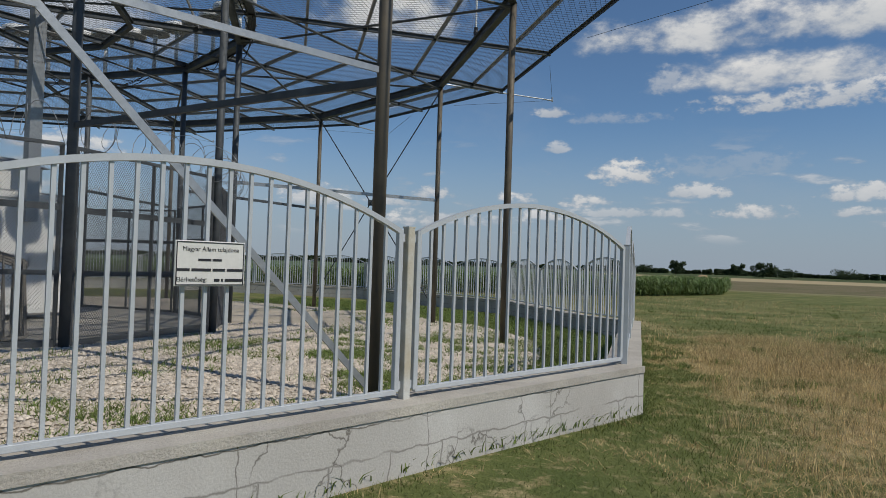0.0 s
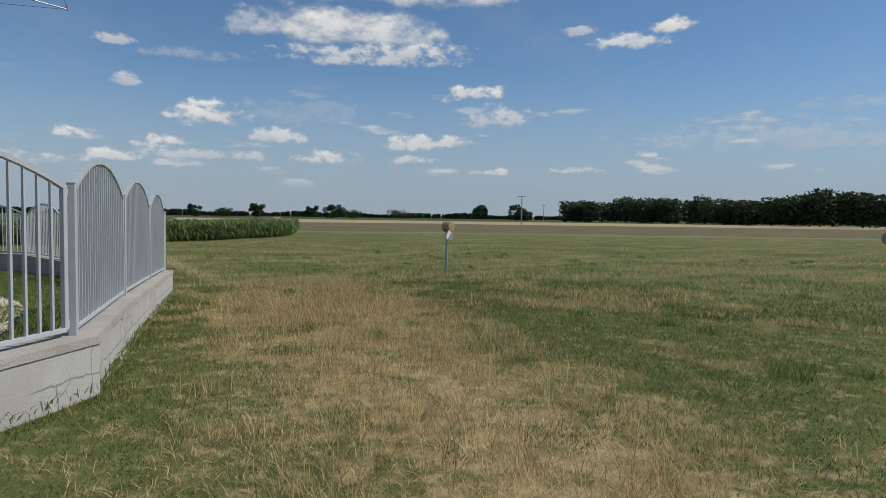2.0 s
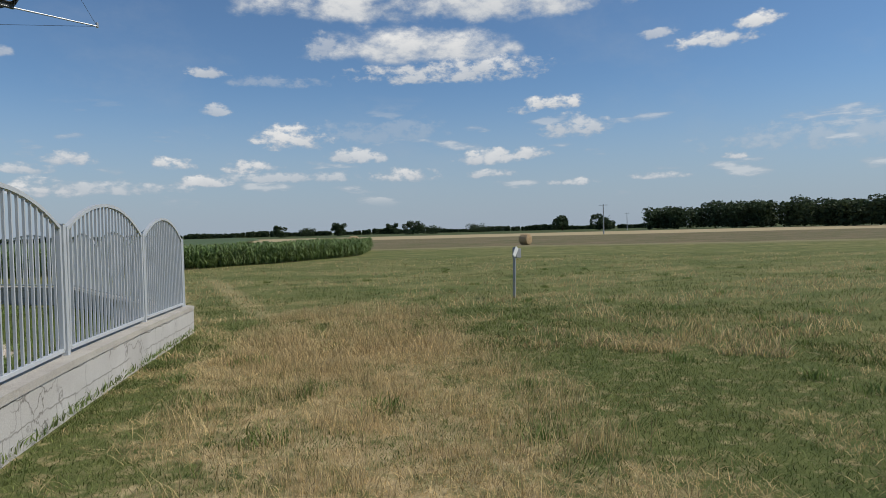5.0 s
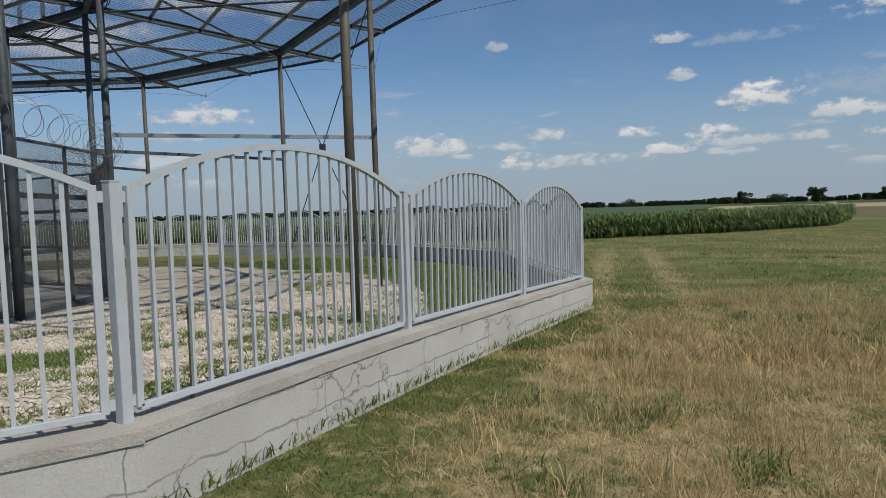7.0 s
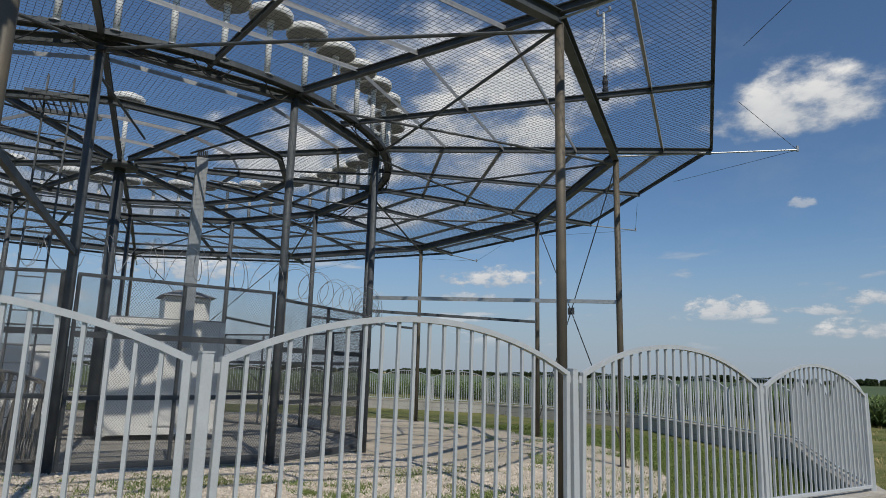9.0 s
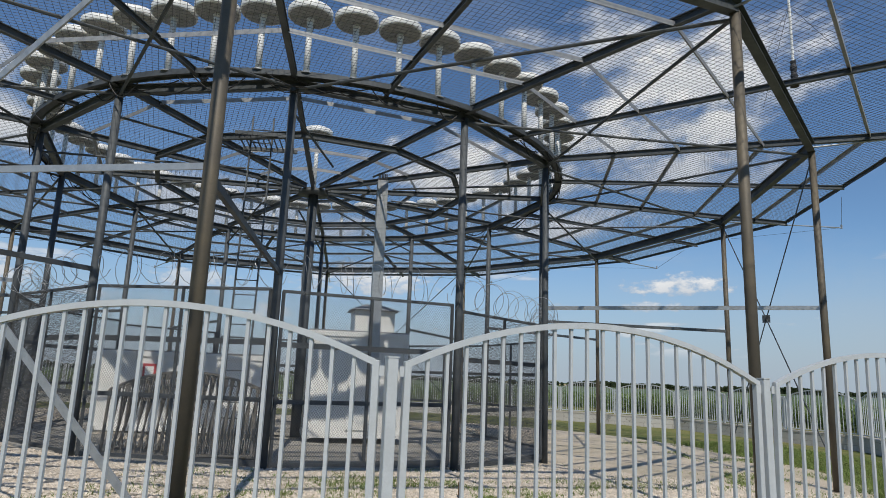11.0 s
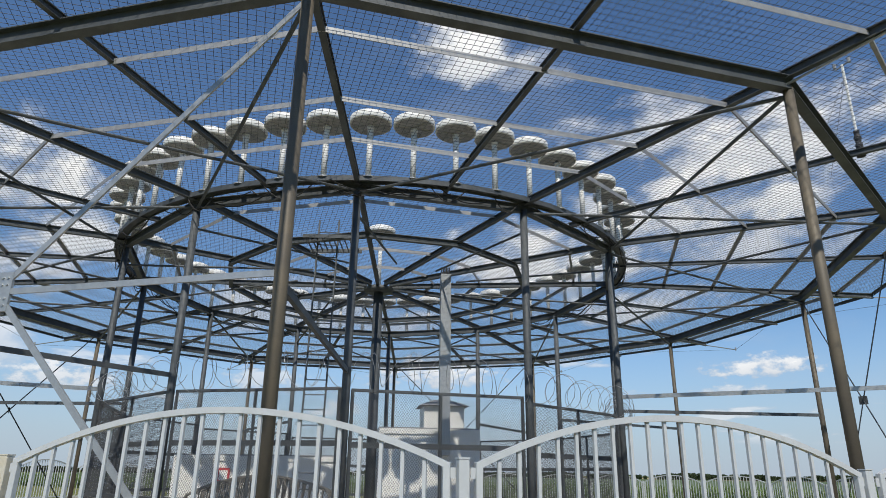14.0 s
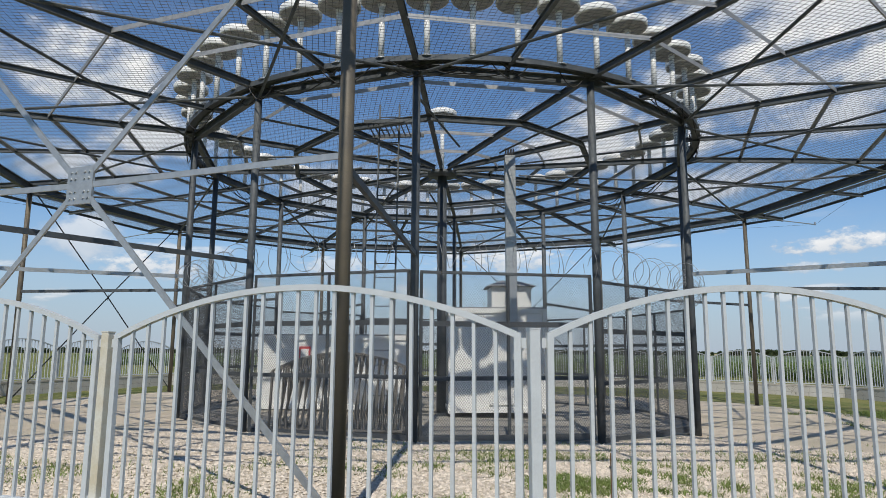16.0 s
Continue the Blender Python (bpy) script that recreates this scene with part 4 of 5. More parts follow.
def build_cabin():
    c = thing("roof_cabin", CONT_M @ Matrix.Translation((1.6, 0.9, 2.532)), "small white sheet-metal housing with a grey hip roof", "cabinet")
    bm = bmesh.new()
    block(bm, -0.5, -0.5, 0, 0.5, 0.5, 0.55, 0.01)
    part("body", bm, M_WHITE, c)
    bm = bmesh.new()
    lo = [bm.verts.new((x, y, 0.552)) for x, y in ((-0.62, -0.62), (0.62, -0.62), (0.62, 0.62), (-0.62, 0.62))]
    hi = [bm.verts.new((x, y, 0.74)) for x, y in ((-0.2, -0.05), (0.2, -0.05), (0.2, 0.05), (-0.2, 0.05))]
    for i in range(4):
        bm.faces.new([lo[i], lo[(i + 1) % 4], hi[(i + 1) % 4], hi[i]])
    bm.faces.new(hi)
    bm.faces.new(lo[::-1])
    part("hip_roof", bm, M_GREY, c)
    d = thing("cable_duct", CONT_M @ Matrix.Translation((1.52, -0.14, 2.0)), "tall pale sheet-metal cable duct rising to the deck", "cable duct")
    bm = bmesh.new()
    block(bm, -0.13, -0.09, -0.1, 0.13, 0.09, 4.3, 0.006)
    part("duct", bm, M_GALV, d)
    for i in range(6):
        x = -0.1 + i * 0.04
        bm = bmesh.new()
        pipe_on(bm, (x, 0, 4.3), (x, 0.02, 4.5), 0.016, 7)
        part("cable", bm, M_DARK, d)


build_cabin()


def build_ladder():
    l = thing("ladder", pose(-8.25, 9.7, 0.02, 0, 0, 58), "steep steel access ladder up to the deck hatch", "ladder")
    for x in (-0.22, 0.22):
        bm = bmesh.new()
        box_on(bm, (x, -0.5, 0), (x, 0.0, 6.95), 0.03, 0.06)
        part("stringer", bm, M_STEEL, l)
    for i in range(22):
        t = (i + 1) / 23
        bm = bmesh.new()
        pipe_on(bm, (-0.22, -0.5 + 0.5 * t, 6.95 * t), (0.22, -0.5 + 0.5 * t, 6.95 * t), 0.012, 6)
        part("rung", bm, M_STEEL, l)
    h = thing("hatch_frame", pose(-8.3, 9.85, 6.42, 0, 0, 58), "steel grating hatch in the deck", "hatch")
    bm = bmesh.new()
    for i in range(10):
        box_on(bm, (-0.55 + i * 0.12, -0.5, 0.03), (-0.55 + i * 0.12, 0.5, 0.03), 0.012, 0.05)
    for y in (-0.5, 0.5):
        box_on(bm, (-0.6, y, 0.03), (0.6, y, 0.03), 0.05, 0.08)
    part("grating", bm, M_STEEL, h)


build_ladder()


# spare railings stacked inside the mesh fence
spare0 = build_panel(M_SPARE)
for j in range(4):
    a, b = Vector((*polar(R_IN - 0.55 - 0.16 * j, -0.93), 0)), Vector((*polar(R_IN - 0.55 - 0.16 * j, -0.12), 0))
    d = b - a
    mid = (a + b) / 2
    m = Matrix.Translation((mid.x, mid.y, ground_z(mid.x, mid.y) + 0.05)) @ Matrix.Rotation(math.atan2(d.y, d.x), 4, "Z") @ Matrix.Rotation(radians(-6 - 3 * j), 4, "X") @ Matrix.Rotation(radians(1.5 * j - 2), 4, "Y")
    if j == 0:
        spare0.matrix_world = m
    c = copy_thing(spare0, m) if j else spare0
    tagged(c, "spare arched railing leaning in the yard", group="spare railings")


def build_pole():
    """Slim white instrument pole on an insulator, held by guys."""
    x, y = 0.47, 15.28
    z = deck_z(x, y, 0.2)
    p = thing("instrument_pole", Matrix.Translation((x, y, z)), "slim white instrument pole with a short crossbar, guyed", "pole")
    bm = bmesh.new()
    pipe_on(bm, (0, 0, 0.45), (0, 0, 1.75), 0.022, 10)
    part("pole", bm, M_WHITE, p)
    bm = bmesh.new()
    lathe(bm, [(0.07, 0.0), (0.07, 0.06), (0.04, 0.08), (0.06, 0.2), (0.04, 0.25), (0.06, 0.34), (0.04, 0.40), (0.05, 0.46)], 12)
    part("insulator", bm, M_DARK, p)
    bm = bmesh.new()
    box_on(bm, (-0.12, 0, 1.7), (0.12, 0, 1.76), 0.02, 0.02)
    for sx in (-0.12, 0.12):
        lathe(bm, [(0.03, 0.0), (0.03, 0.08), (0.01, 0.1)], 8, (sx, 0, 1.74))
    part("crossbar", bm, M_GREY, p)
    for j in range(3):
        a = 2.1 * j + 0.4
        bm = bmesh.new()
        pipe_on(bm, (0, 0, 1.5), (1.0 * math.cos(a), 1.0 * math.sin(a), 0.05), 0.004, 5)
        part("guy_wire", bm, M_STEEL, p)


build_pole()


# ---- things in the field ----
def build_marker():
    g = ground_z(12.1, 16.0)
    s = thing("marker_post", pose(12.1, 16.0, g, 0, 3.5, 33), "leaning grey steel post with a small box and plate", "sign post")
    bm = bmesh.new()
    box_on(bm, (0, 0, -0.1), (0, 0, 1.25), 0.06, 0.06, 0.004)
    part("post", bm, M_GALV, s)
    bm = bmesh.new()
    block(bm, -0.02, -0.07, 0.98, 0.28, 0.05, 1.22, 0.008)
    part("box", bm, M_GREY, s)
    bm = bmesh.new()
    box_on(bm, (-0.16, -0.05, 1.02), (-0.02, -0.08, 1.24), 0.02, 0.12)
    part("plate", bm, M_WHITE, s)


build_marker()


M_STRAW = material("baled_straw", (0.50, 0.36, 0.20), 0.9, 0.0, (0.36, 0.24, 0.12), 7, 0.7, 50, 0.4, 0.5)


def build_bale(x, y, turn, size):
    """Round bale lying on its side, slightly sagged."""
    s = thing("hay_bale", pose(x, y, ground_z(x, y) + 0.66 * size, 90, 0, turn) @ Matrix.Scale(size, 4), "round brown straw bale lying in the field", "hay bale", "round bales in the field")
    bm = bmesh.new()
    lathe(bm, [(0.02, -0.6), (0.22, -0.625), (0.45, -0.61), (0.62, -0.58), (0.68, -0.5), (0.70, -0.2), (0.705, 0.1), (0.68, 0.5), (0.62, 0.58), (0.45, 0.61), (0.22, 0.625), (0.02, 0.6)], 28)
    rnd = random.Random(int(x))
    for v in bm.verts:
        v.co *= 1 + rnd.uniform(-0.02, 0.02)
    part("straw_roll", bm, M_STRAW, s)


for x, y, turn, size in ((43.0, 59.5, 20, 0.85), (36.0, 93.0, 50, 0.9), (58.0, 22.0, 75, 0.72)):
    build_bale(x, y, turn, size)


def build_utility_pole(x, y, h):
    s = thing("utility_pole", Matrix.Translation((x, y, ground_z(x, y))), "pale concrete utility pole with a short crossarm", "utility pole", "far utility poles")
    bm = bmesh.new()
    pipe_on(bm, (0, 0, -0.3), (0, 0, h), 0.16, 10, 0.10)
    part("pole", bm, M_GALV, s)
    bm = bmesh.new()
    box_on(bm, (-0.8, 0.5, h - 0.25), (0.8, -0.5, h - 0.25), 0.1, 0.1)
    part("crossarm", bm, M_GALV, s)


for x, y, h in ((101.0, 112.5, 6.6), (196.0, 205.0, 7.0)):
    build_utility_pole(x, y, h)


def build_sign():
    s = thing("notice_sign", SIGN_M @ Matrix.Translation((0.0, -0.03, 0)), "white notice board with black lettering on the railing", "sign")
    cx, cz, w, h = 0.01, 0.895, 0.385, 0.24
    bm = bmesh.new()
    block(bm, cx - w / 2, -0.012, cz - h / 2, cx + w / 2, 0.004, cz + h / 2, 0.003)
    part("board", bm, M_SIGN, s)
    bm = bmesh.new()
    for z in (cz - h / 2 + 0.008, cz + h / 2 - 0.008):
        block(bm, cx - w / 2 + 0.006, -0.0145, z - 0.0025, cx + w / 2 - 0.006, -0.0125, z + 0.0025)
    for x in (cx - w / 2 + 0.008, cx + w / 2 - 0.008):
        block(bm, x - 0.0025, -0.0145, cz - h / 2 + 0.01, x + 0.0025, -0.0125, cz + h / 2 - 0.01)
    part("border", bm, M_INK, s)

    def words(text, x, z, size, align="CENTER"):
        cu = bpy.data.curves.new("lettering", "FONT")
        cu.body, cu.size, cu.align_x, cu.extrude = text, size, align, 0.0006
        ob = bpy.data.objects.new("lettering", cu)
        scene.collection.objects.link(ob)
        me = bpy.data.meshes.new_from_object(ob.evaluated_get(bpy.context.evaluated_depsgraph_get()))
        bpy.data.objects.remove(ob)
        me.materials.append(M_INK)
        t = share("lettering", me, s, Matrix.Translation((x, -0.0135, z)) @ Matrix.Rotation(radians(90), 4, "X"))
        return t

    words("Magyar Állam tulajdona", cx, cz + 0.066, 0.033)
    words("Elérhetőség:", cx - 0.185, cz - 0.095, 0.033, "LEFT")
    for x0, x1, z0, z1 in ((-0.07, 0.0, 0.014, 0.026), (0.008, 0.06, 0.014, 0.026), (-0.18, -0.115, -0.040, -0.026), (-0.105, 0.0, -0.040, -0.026), (0.01, 0.08, -0.040, -0.026), (0.09, 0.18, -0.040, -0.026), (0.02, 0.05, -0.095, -0.080), (0.06, 0.07, -0.095, -0.080), (0.08, 0.18, -0.095, -0.080)):
        bm = bmesh.new()
        block(bm, cx + x0, -0.0145, cz + z0, cx + x1, -0.0125, cz + z1)
        part("text_bar", bm, M_INK, s)


build_sign()


# ---- plants ----
def leaf_cards(rng, centres, size, flat=0.6):
    """Small four-cornered leaf clumps, one per centre, turned at random."""
    n = len(centres)
    a = rng.normal(size=(n, 3))
    a[:, 2] *= flat
    a /= np.linalg.norm(a, axis=1)[:, None]
    b = np.cross(a, rng.normal(size=(n, 3)))
    b /= np.linalg.norm(b, axis=1)[:, None]
    s = (size * rng.uniform(0.6, 1.4, n))[:, None]
    c = np.cross(a, b)
    V = np.stack([centres - a * s, centres + b * s * 0.55 + c * s * 0.15, centres + a * s, centres - b * s * 0.55 + c * s * 0.15], 1).reshape(-1, 3)
    F = np.arange(4 * n).reshape(-1, 4)
    return V, F


def build_tree(rng, x, y, h, spread, wood=False):
    g = ground_z(x, y)
    t = thing("tree", Matrix.Translation((x, y, g)), "dark green broadleaved tree at the field edge", "tree", "far field trees")
    bm = bmesh.new()
    pipe_on(bm, (0, 0, -0.3), (0, 0, h * 0.45), h * 0.035, 8, h * 0.02)
    for j in range(5):
        a = rng.uniform(0, 6.28)
        pipe_on(bm, (0, 0, h * (0.25 + 0.04 * j)), (math.cos(a) * spread * 0.6, math.sin(a) * spread * 0.6, h * (0.5 + 0.08 * j)), h * 0.015, 6, h * 0.005)
    part("trunk", bm, M_BARK, t)
    cs = []
    for j in range(16):
        a, r = rng.uniform(0, 6.28), spread * rng.uniform(0.1, 0.8)
        z = h * rng.uniform(0.14, 0.86)
        rad = spread * rng.uniform(0.25, 0.45) * (1.15 - 0.5 * z / h)
        d = rng.normal(size=(150, 3))
        d /= np.linalg.norm(d, axis=1)[:, None]
        cs.append(np.array([math.cos(a) * r, math.sin(a) * r, z]) + d * (rad * rng.uniform(0.6, 1.05, 150))[:, None] * np.array([1, 1, 0.8]))
    V, F = leaf_cards(rng, np.concatenate(cs), h * 0.055)
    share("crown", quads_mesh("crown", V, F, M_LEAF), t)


def bearing(az, dist):
    """A place by azimuth (degrees right of +y) and distance from the walk."""
    return 2.0 + dist * math.sin(radians(az)), 1.6 + dist * math.cos(radians(az))


rng = np.random.default_rng(11)
for az, dist, h, spread in ((14.0, 330, 6, 4.5), (16.3, 330, 4, 5), (18.8, 330, 6.5, 4.5), (23.4, 330, 6, 4), (25.3, 300, 6.6, 5.5), (26.9, 320, 4, 6), (38.3, 330, 8.4, 5), (41.7, 330, 8.6, 6), (5.0, 360, 4, 6), (31, 350, 4.2, 7)):
    x, y = bearing(az, dist)
    build_tree(rng, x, y, h, spread)


def build_far_wood(name, label, a0, a1, d0, d1, h_fn, count, size):
    cs = []
    for j in range(count):
        az = rng.uniform(a0, a1)
        t = (az - a0) / (a1 - a0)
        d = d0 + (d1 - d0) * t + rng.uniform(0, 14)
        x, y = bearing(az, d)
        h = h_fn(az) * rng.uniform(0.82, 1.08)
        r = h * rng.uniform(0.22, 0.34)
        for zc in (0.25, 0.55, 0.82):
            q = rng.normal(size=(90, 3))
            q /= np.linalg.norm(q, axis=1)[:, None]
            cs.append(np.array([x, y, -0.3 + h * zc]) + q * r * np.array([1.1, 1.1, 0.75]) * rng.uniform(0.6, 1.02, 90)[:, None])
    V, F = leaf_cards(rng, np.concatenate(cs), size)
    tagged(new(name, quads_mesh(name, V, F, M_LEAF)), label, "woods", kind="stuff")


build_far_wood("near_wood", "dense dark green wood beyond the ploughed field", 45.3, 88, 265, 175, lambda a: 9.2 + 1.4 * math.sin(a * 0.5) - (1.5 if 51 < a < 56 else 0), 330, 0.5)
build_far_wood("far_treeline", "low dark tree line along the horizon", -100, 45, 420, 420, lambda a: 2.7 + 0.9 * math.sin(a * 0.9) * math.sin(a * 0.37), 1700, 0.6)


def corn_edge(t):
    """The near edge of the maize, from behind the yard out to the field."""
    pts = [Vector((-75, 2)), Vector((-52, 30)), Vector((-28, 46)), Vector((-6, 40)), Vector((4.5, 38.2)), Vector((13, 42.5)), Vector((20.4, 49)), Vector((26.5, 62.5))]
    s = t * (len(pts) - 1)
    i = min(int(s), len(pts) - 2)
    return pts[i].lerp(pts[i + 1], s - i)


def build_corn():
    V, F = [], []
    rows = []
    n_along = 900
    for i in range(n_along):
        t = i / n_along
        p = corn_edge(t)
        q = corn_edge(min(1, t + 0.004))
        d = (q - p).normalized() if (q - p).length > 1e-6 else Vector((1, 0))
        out = Vector((-d.y, d.x))
        for j in range(7):
            pos = p + out * (j * 0.75 + rng.uniform(-0.2, 0.2)) + d * rng.uniform(-0.1, 0.1)
            rows.append((pos.x, pos.y))
    P = np.array(rows)
    n = len(P)
    z0 = np.array([ground_z(x, y) for x, y in rows])
    hh = rng.uniform(0.82, 1.14, n)
    quads = []
    # stalk as a crossed pair, then drooping leaves of two quads
    for l in range(9):
        a = rng.uniform(0, 6.283, n)
        base = z0 + hh * (0.12 + 0.10 * l)
        ln = rng.uniform(0.35, 0.62, n)
        dx, dy = np.cos(a), np.sin(a)
        w = 0.035
        up = rng.uniform(0.10, 0.32, n)
        dn = rng.uniform(-0.05, 0.22, n)
        p0 = np.stack([P[:, 0], P[:, 1], base], 1)
        p1 = p0 + np.stack([dx * ln * 0.5, dy * ln * 0.5, up], 1)
        p2 = p0 + np.stack([dx * ln, dy * ln, dn], 1)
        side = np.stack([-dy * w, dx * w, np.zeros(n)], 1)
        quads.append(np.stack([p0 - side * 0.6, p0 + side * 0.6, p1 + side, p1 - side], 1))
        quads.append(np.stack([p1 - side, p1 + side, p2 + side * 0.15, p2 - side * 0.15], 1))
    a = rng.uniform(0, 3.14, n)
    s = np.stack([np.cos(a) * 0.016, np.sin(a) * 0.016, np.zeros(n)], 1)
    b0 = np.stack([P[:, 0], P[:, 1], z0], 1)
    b1 = b0 + np.stack([np.zeros(n), np.zeros(n), hh], 1)
    quads.append(np.stack([b0 - s, b0 + s, b1 + s, b1 - s], 1))
    V = np.concatenate(quads).reshape(-1, 3)
    tagged(new("maize_plants", quads_mesh("maize_plants", V, np.arange(len(V)).reshape(-1, 4), M_CORN)), "green maize plants along the field edge", "maize", kind="stuff")
    # canopy behind the first rows
    V, F = [], []
    nu, nv = 160, 26
    for i in range(nu + 1):
        t = i / nu
        p = corn_edge(t)
        q = corn_edge(min(1.0, t + 0.01)) if t < 0.99 else p + (p - corn_edge(t - 0.01))
        d = (q - p).normalized()
        out = Vector((-d.y, d.x))
        mixd = (out * 0.35 + (p - Vector((-8, 12))).normalized() * 0.65).normalized()
        for j in range(nv + 1):
            r = 2.0 + (j / nv) ** 2 * (160 - 130 * smooth01((t - 0.5) / 0.08))
            x, y = p.x + mixd.x * r, p.y + mixd.y * r
            V.append((x, y, ground_z(x, y) + 0.86 + 0.22 * noise.noise((x * 1.1, y * 1.1, 2)) + 0.12 * noise.noise((x * 3.7, y * 3.7, 7)) - (1.1 if j == 0 else 0)))
    for i in range(nu):
        for j in range(nv):
            a = i * (nv + 1) + j
            F.append((a, a + nv + 1, a + nv + 2, a + 1))
    me = quads_mesh("maize_canopy", np.array(V), np.array(F), M_CORN)
    tagged(new("maize_canopy", me), "closed green canopy of the maize field", "maize", kind="stuff")


build_corn()


def blades(n, region, h0, h1, width, lean):
    """Grass blades: one bent quad pair each."""
    P = region(n)
    n = len(P)
    z = np.array([ground_z(x, y) for x, y in P]) - 0.02
    a = rng.uniform(0, 6.283, n)
    b = rng.uniform(0, 6.283, n)
    h = rng.uniform(h0, h1, n)
    ln = h * rng.uniform(0.1, lean, n)
    base = np.stack([P[:, 0], P[:, 1], z], 1)
    tip = base + np.stack([np.cos(a) * ln, np.sin(a) * ln, h], 1)
    mid = (base + tip) / 2 + np.stack([-np.cos(a) * ln * 0.15, -np.sin(a) * ln * 0.15, h * 0.12], 1)
    s = np.stack([np.cos(b), np.sin(b), np.zeros(n)], 1) * width
    V = np.stack([base - s, base + s, mid + s * 0.8, mid - s * 0.8, tip + s * 0.1, tip - s * 0.1], 1).reshape(-1, 3)
    F = (np.arange(n)[:, None, None] * 6 + np.array([[0, 1, 2, 3], [3, 2, 4, 5]])[None]).reshape(-1, 4)
    return V, F


def outside(P):
    """Keep points outside the first two wall sides."""
    keep = np.ones(len(P), bool)
    inside = np.ones(len(P), bool)
    for i in range(len(FENCE_POINTS)):
        a, b = FENCE_POINTS[i], FENCE_POINTS[(i + 1) % len(FENCE_POINTS)]
        d = (b - a).normalized()
        inside &= ((P[:, 0] - a.x) * -d.y + (P[:, 1] - a.y) * d.x) > -0.2
    return ~inside


def clumps(n, centre, spread, scale_noise, thr):
    """Points about a centre, thicker near it, kept where a noise field is high."""
    P = rng.normal(size=(n, 2)) * np.array(spread) + np.array(centre)
    f = np.array([noise.noise((x * scale_noise, y * scale_noise, thr)) for x, y in P])
    return P, f


def meadow_points(dry):
    def region(n):
        P, f = clumps(n, (5.2, 7.6), (4.4, 6.0), 0.55, 4.0)
        strip = np.clip(1.6 - np.abs(P[:, 0] * 0.947 - P[:, 1] * 0.32 - 2.35 + 0.5 * f) / 1.5, 0, 1)
        strip *= np.clip(1.6 - (P[:, 0] * 0.55 + P[:, 1] * 0.835) / 16.0, 0, 1)
        g = np.array([noise.noise((x * 2.3, y * 2.3, 8)) for x, y in P])
        v = f * 0.8 + g * 0.7 + strip * 0.50 - 0.24 + rng.uniform(-0.12, 0.12, len(P))
        P = P[(v > 0) if dry else (v <= 0.05)]
        return P[outside(P)]
    return region


V, F = blades(330000, meadow_points(True), 0.012, 0.055, 0.0024, 3.2)
tagged(new("dry_grass", quads_mesh("dry_grass", V, F, M_GRASS_DRY)), "straw-coloured dry grass blades in the meadow", "grass", kind="stuff")
V, F = blades(330000, meadow_points(False), 0.012, 0.05, 0.0026, 2.4)
tagged(new("green_grass", quads_mesh("green_grass", V, F, M_GRASS)), "short green grass blades in the meadow", "grass", kind="stuff")


def far_points(dry):
    """Coarser growth farther out over the meadow, in drifts."""
    def region(n):
        az = rng.uniform(radians(-3), radians(88), n)
        d = 9.0 + 34.0 * rng.uniform(0, 1, n) ** 1.5
        P = np.stack([2.0 + d * np.sin(az), 1.6 + d * np.cos(az)], 1)
        f = np.array([noise.noise((x * 0.28, y * 0.28, 3)) + 0.8 * noise.noise((x * 1.1, y * 1.1, 6)) for x, y in P])
        P = P[(f > 0.12) if dry else (f < -0.12)]
        return P[outside(P)]
    return region


V, F = blades(70000, far_points(True), 0.03, 0.15, 0.006, 1.6)
tagged(new("far_dry_grass", quads_mesh("far_dry_grass", V, F, M_GRASS_DRY)), "drifts of dry grass farther out in the meadow", "grass", kind="stuff")
V, F = blades(90000, far_points(False), 0.02, 0.09, 0.006, 1.6)
tagged(new("far_green_grass", quads_mesh("far_green_grass", V, F, M_GRASS)), "drifts of dark green grass farther out in the meadow", "grass", kind="stuff")


def tuft_points(n):
    """Single weed tufts standing out of the mown grass."""
    az, d = rng.uniform(radians(0), radians(80), 60), rng.uniform(5.5, 30, 60)
    i = rng.integers(0, 60, n)
    P = np.stack([2.0 + d[i] * np.sin(az[i]), 1.6 + d[i] * np.cos(az[i])], 1) + rng.normal(size=(n, 2)) * 0.09
    return P[outside(P)]


V, F = blades(4200, tuft_points, 0.03, 0.13, 0.006, 1.2)
tagged(new("meadow_weeds", quads_mesh("meadow_weeds", V, F, M_WEED)), "dark green weed tufts standing in the meadow", "weeds", kind="stuff")


def straw_points(n):
    """Tall straw left standing in the worn strip, in tufts."""
    c = rng.uniform(0, 1, (260, 2)) * np.array([3.4, 13.5]) - np.array([1.7, 0])
    x = 2.35 / 0.947 + c[:, 1] * 0.338 + c[:, 0] + 0.6
    y = 2.2 + c[:, 1]
    i = rng.integers(0, 260, n)
    P = np.stack([x[i], y[i]], 1) + rng.normal(size=(n, 2)) * 0.13
    return P[outside(P)]


V, F = blades(16000, straw_points, 0.08, 0.26, 0.0018, 1.3)
tagged(new("straw_tufts", quads_mesh("straw_tufts", V, F, M_GRASS_DRY)), "tufts of tall dry straw standing in the meadow", "grass", kind="stuff")


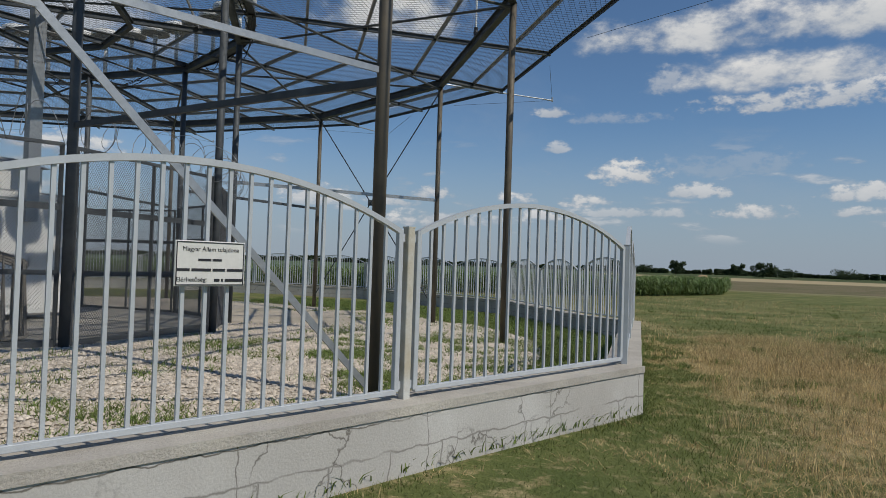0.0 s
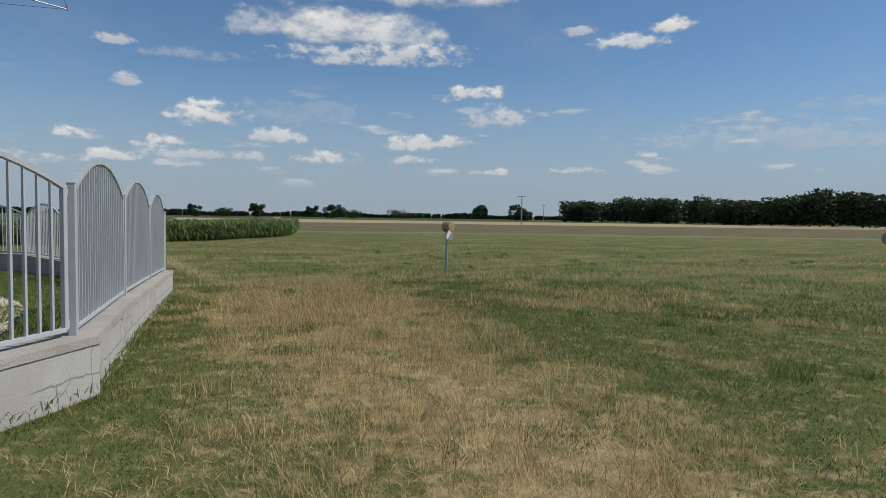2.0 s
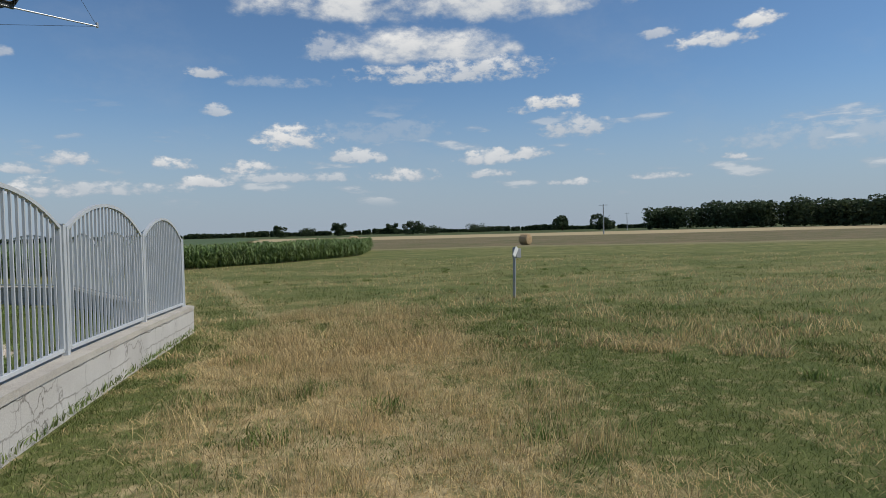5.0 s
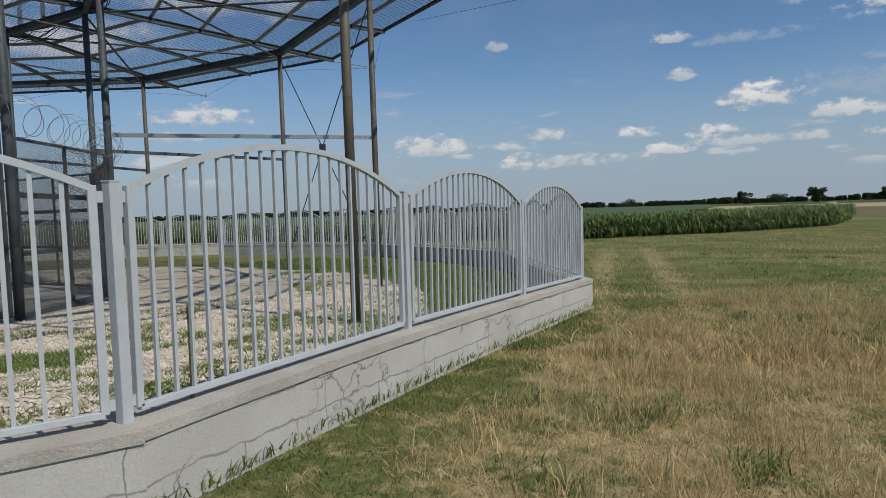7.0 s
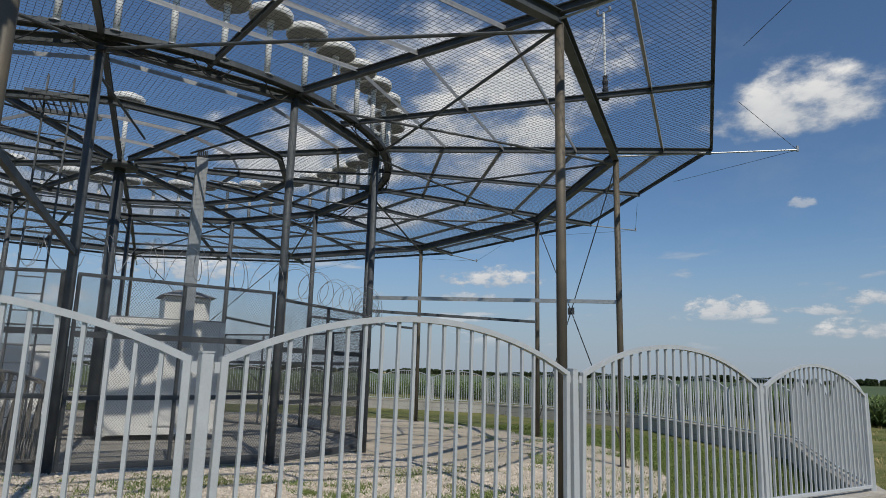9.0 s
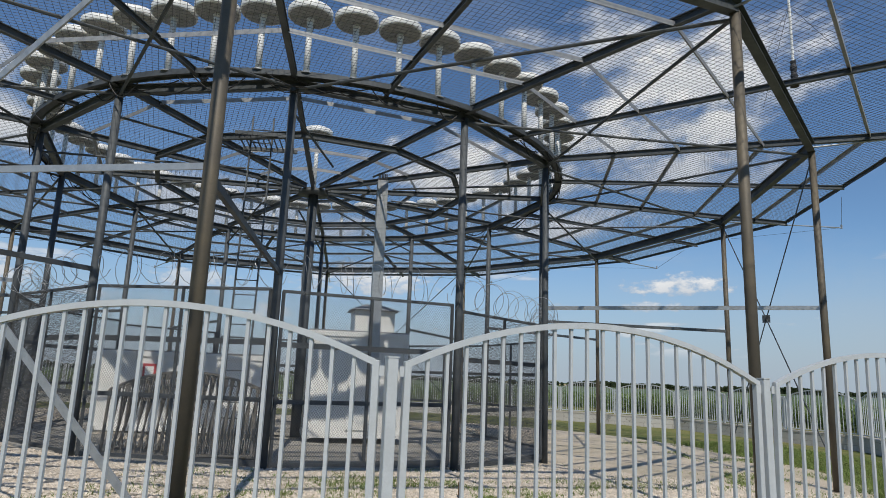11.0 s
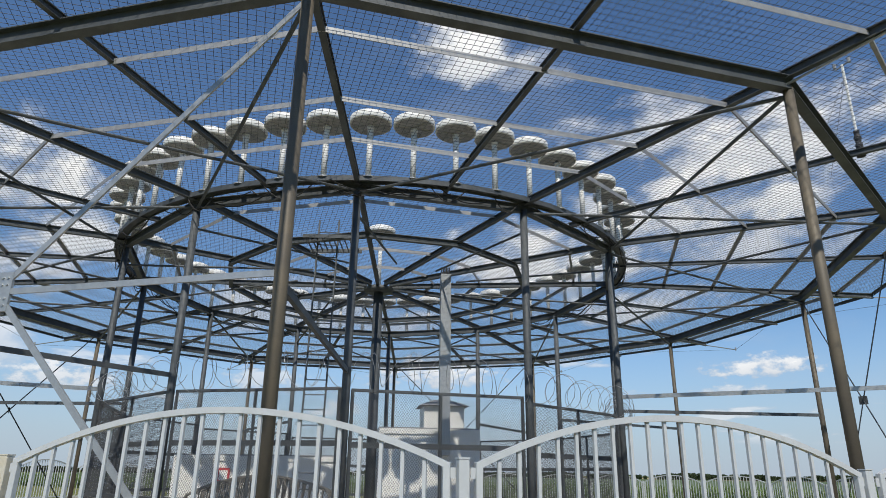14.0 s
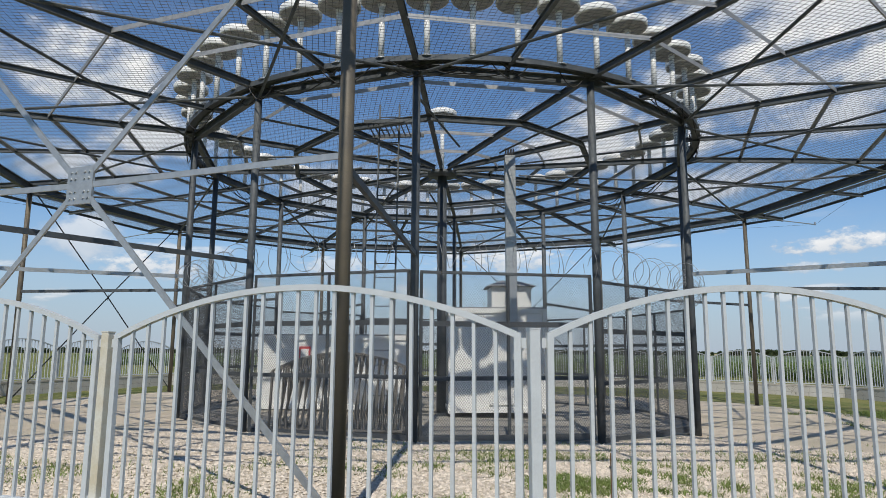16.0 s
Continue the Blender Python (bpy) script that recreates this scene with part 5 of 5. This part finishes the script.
def foot_points(n):
    """Grass left by the mower along the foot of the wall."""
    t = rng.uniform(0, 1, n)
    side = rng.integers(0, 2, n)
    out = []
    for i in (0, 1):
        a, b = FENCE_POINTS[i], FENCE_POINTS[i + 1]
        d = (b - a).normalized()
        m = side == i
        f = np.array([noise.noise((u * 9.0, i * 3.0, 2.0)) for u in t[m]])
        off = (0.225 if i == 0 else 0.195) + np.abs(rng.normal(size=m.sum())) * 0.09
        P = np.stack([a.x + (b.x - a.x) * t[m] + d.y * off, a.y + (b.y - a.y) * t[m] - d.x * off], 1)
        out.append(P[f > -0.15])
    return np.concatenate(out)


V, F = blades(5000, foot_points, 0.015, 0.055, 0.003, 1.5)
tagged(new("wall_foot_grass", quads_mesh("wall_foot_grass", V, F, M_GRASS)), "longer green grass along the wall foot", "grass", kind="stuff")


def yard_points(n):
    """Weeds: thick towards the wall, in scattered patches over the near gravel."""
    k = n // 2
    a = rng.uniform(radians(-80), radians(75), k)
    r = rng.uniform(10.0, 15.5, k)
    P = np.stack([CX + r * np.cos(a), CY + r * np.sin(a)], 1)
    Q = rng.normal(size=(n - k, 2)) * np.array([1.7, 2.8]) + np.array([-1.2, 8.8])
    P = np.concatenate([P, Q])
    r = np.hypot(P[:, 0] - CX, P[:, 1] - CY)
    f = np.array([noise.noise((x * 0.7, y * 0.7, 9)) + 0.6 * noise.noise((x * 2.6, y * 2.6, 1)) for x, y in P])
    P = P[(f + np.clip(r - 12.3, -0.6, 1.5) * 0.4 + rng.normal(size=len(P)) * 0.16 > -0.04)]
    return P[~outside(P)]


V, F = blades(330000, yard_points, 0.025, 0.105, 0.0055, 1.6)
V[:, 2] += 0.04
tagged(new("yard_weeds", quads_mesh("yard_weeds", V, F, M_WEED)), "green weeds and grass tufts in the gravel yard", "weeds", kind="stuff")


def build_stones():
    n = 105000
    a = rng.uniform(radians(-75), radians(25), n)
    r = np.sqrt(rng.uniform(0.25, 1.0, n)) * 12.5
    P = np.stack([CX + r * np.cos(a), CY + r * np.sin(a)], 1)
    z = np.array([ground_z(x, y) for x, y in P]) + 0.055
    s = 0.008 + 0.026 * rng.uniform(0, 1, n) ** 2
    octa = np.array([[1, 0, 0], [0, 1, 0], [-1, 0, 0], [0, -1, 0], [0, 0, 0.7], [0, 0, -0.7]])
    tri = np.array([[0, 1, 4], [1, 2, 4], [2, 3, 4], [3, 0, 4]])
    ang = rng.uniform(0, 6.283, n)
    ca, sa = np.cos(ang), np.sin(ang)
    jit = octa[None] * rng.uniform(0.6, 1.3, (n, 6, 3)) * s[:, None, None]
    X = jit[:, :, 0] * ca[:, None] - jit[:, :, 1] * sa[:, None] + P[:, 0:1]
    Y = jit[:, :, 0] * sa[:, None] + jit[:, :, 1] * ca[:, None] + P[:, 1:2]
    Z = jit[:, :, 2] + z[:, None]
    V = np.stack([X, Y, Z], 2).reshape(-1, 3)
    F = (np.arange(n)[:, None, None] * 6 + tri[None]).reshape(-1, 3)
    tagged(new("loose_stones", quads_mesh("loose_stones", V, F, M_STONE)), "loose pale limestone chippings on the yard", "stones", kind="stuff")


build_stones()
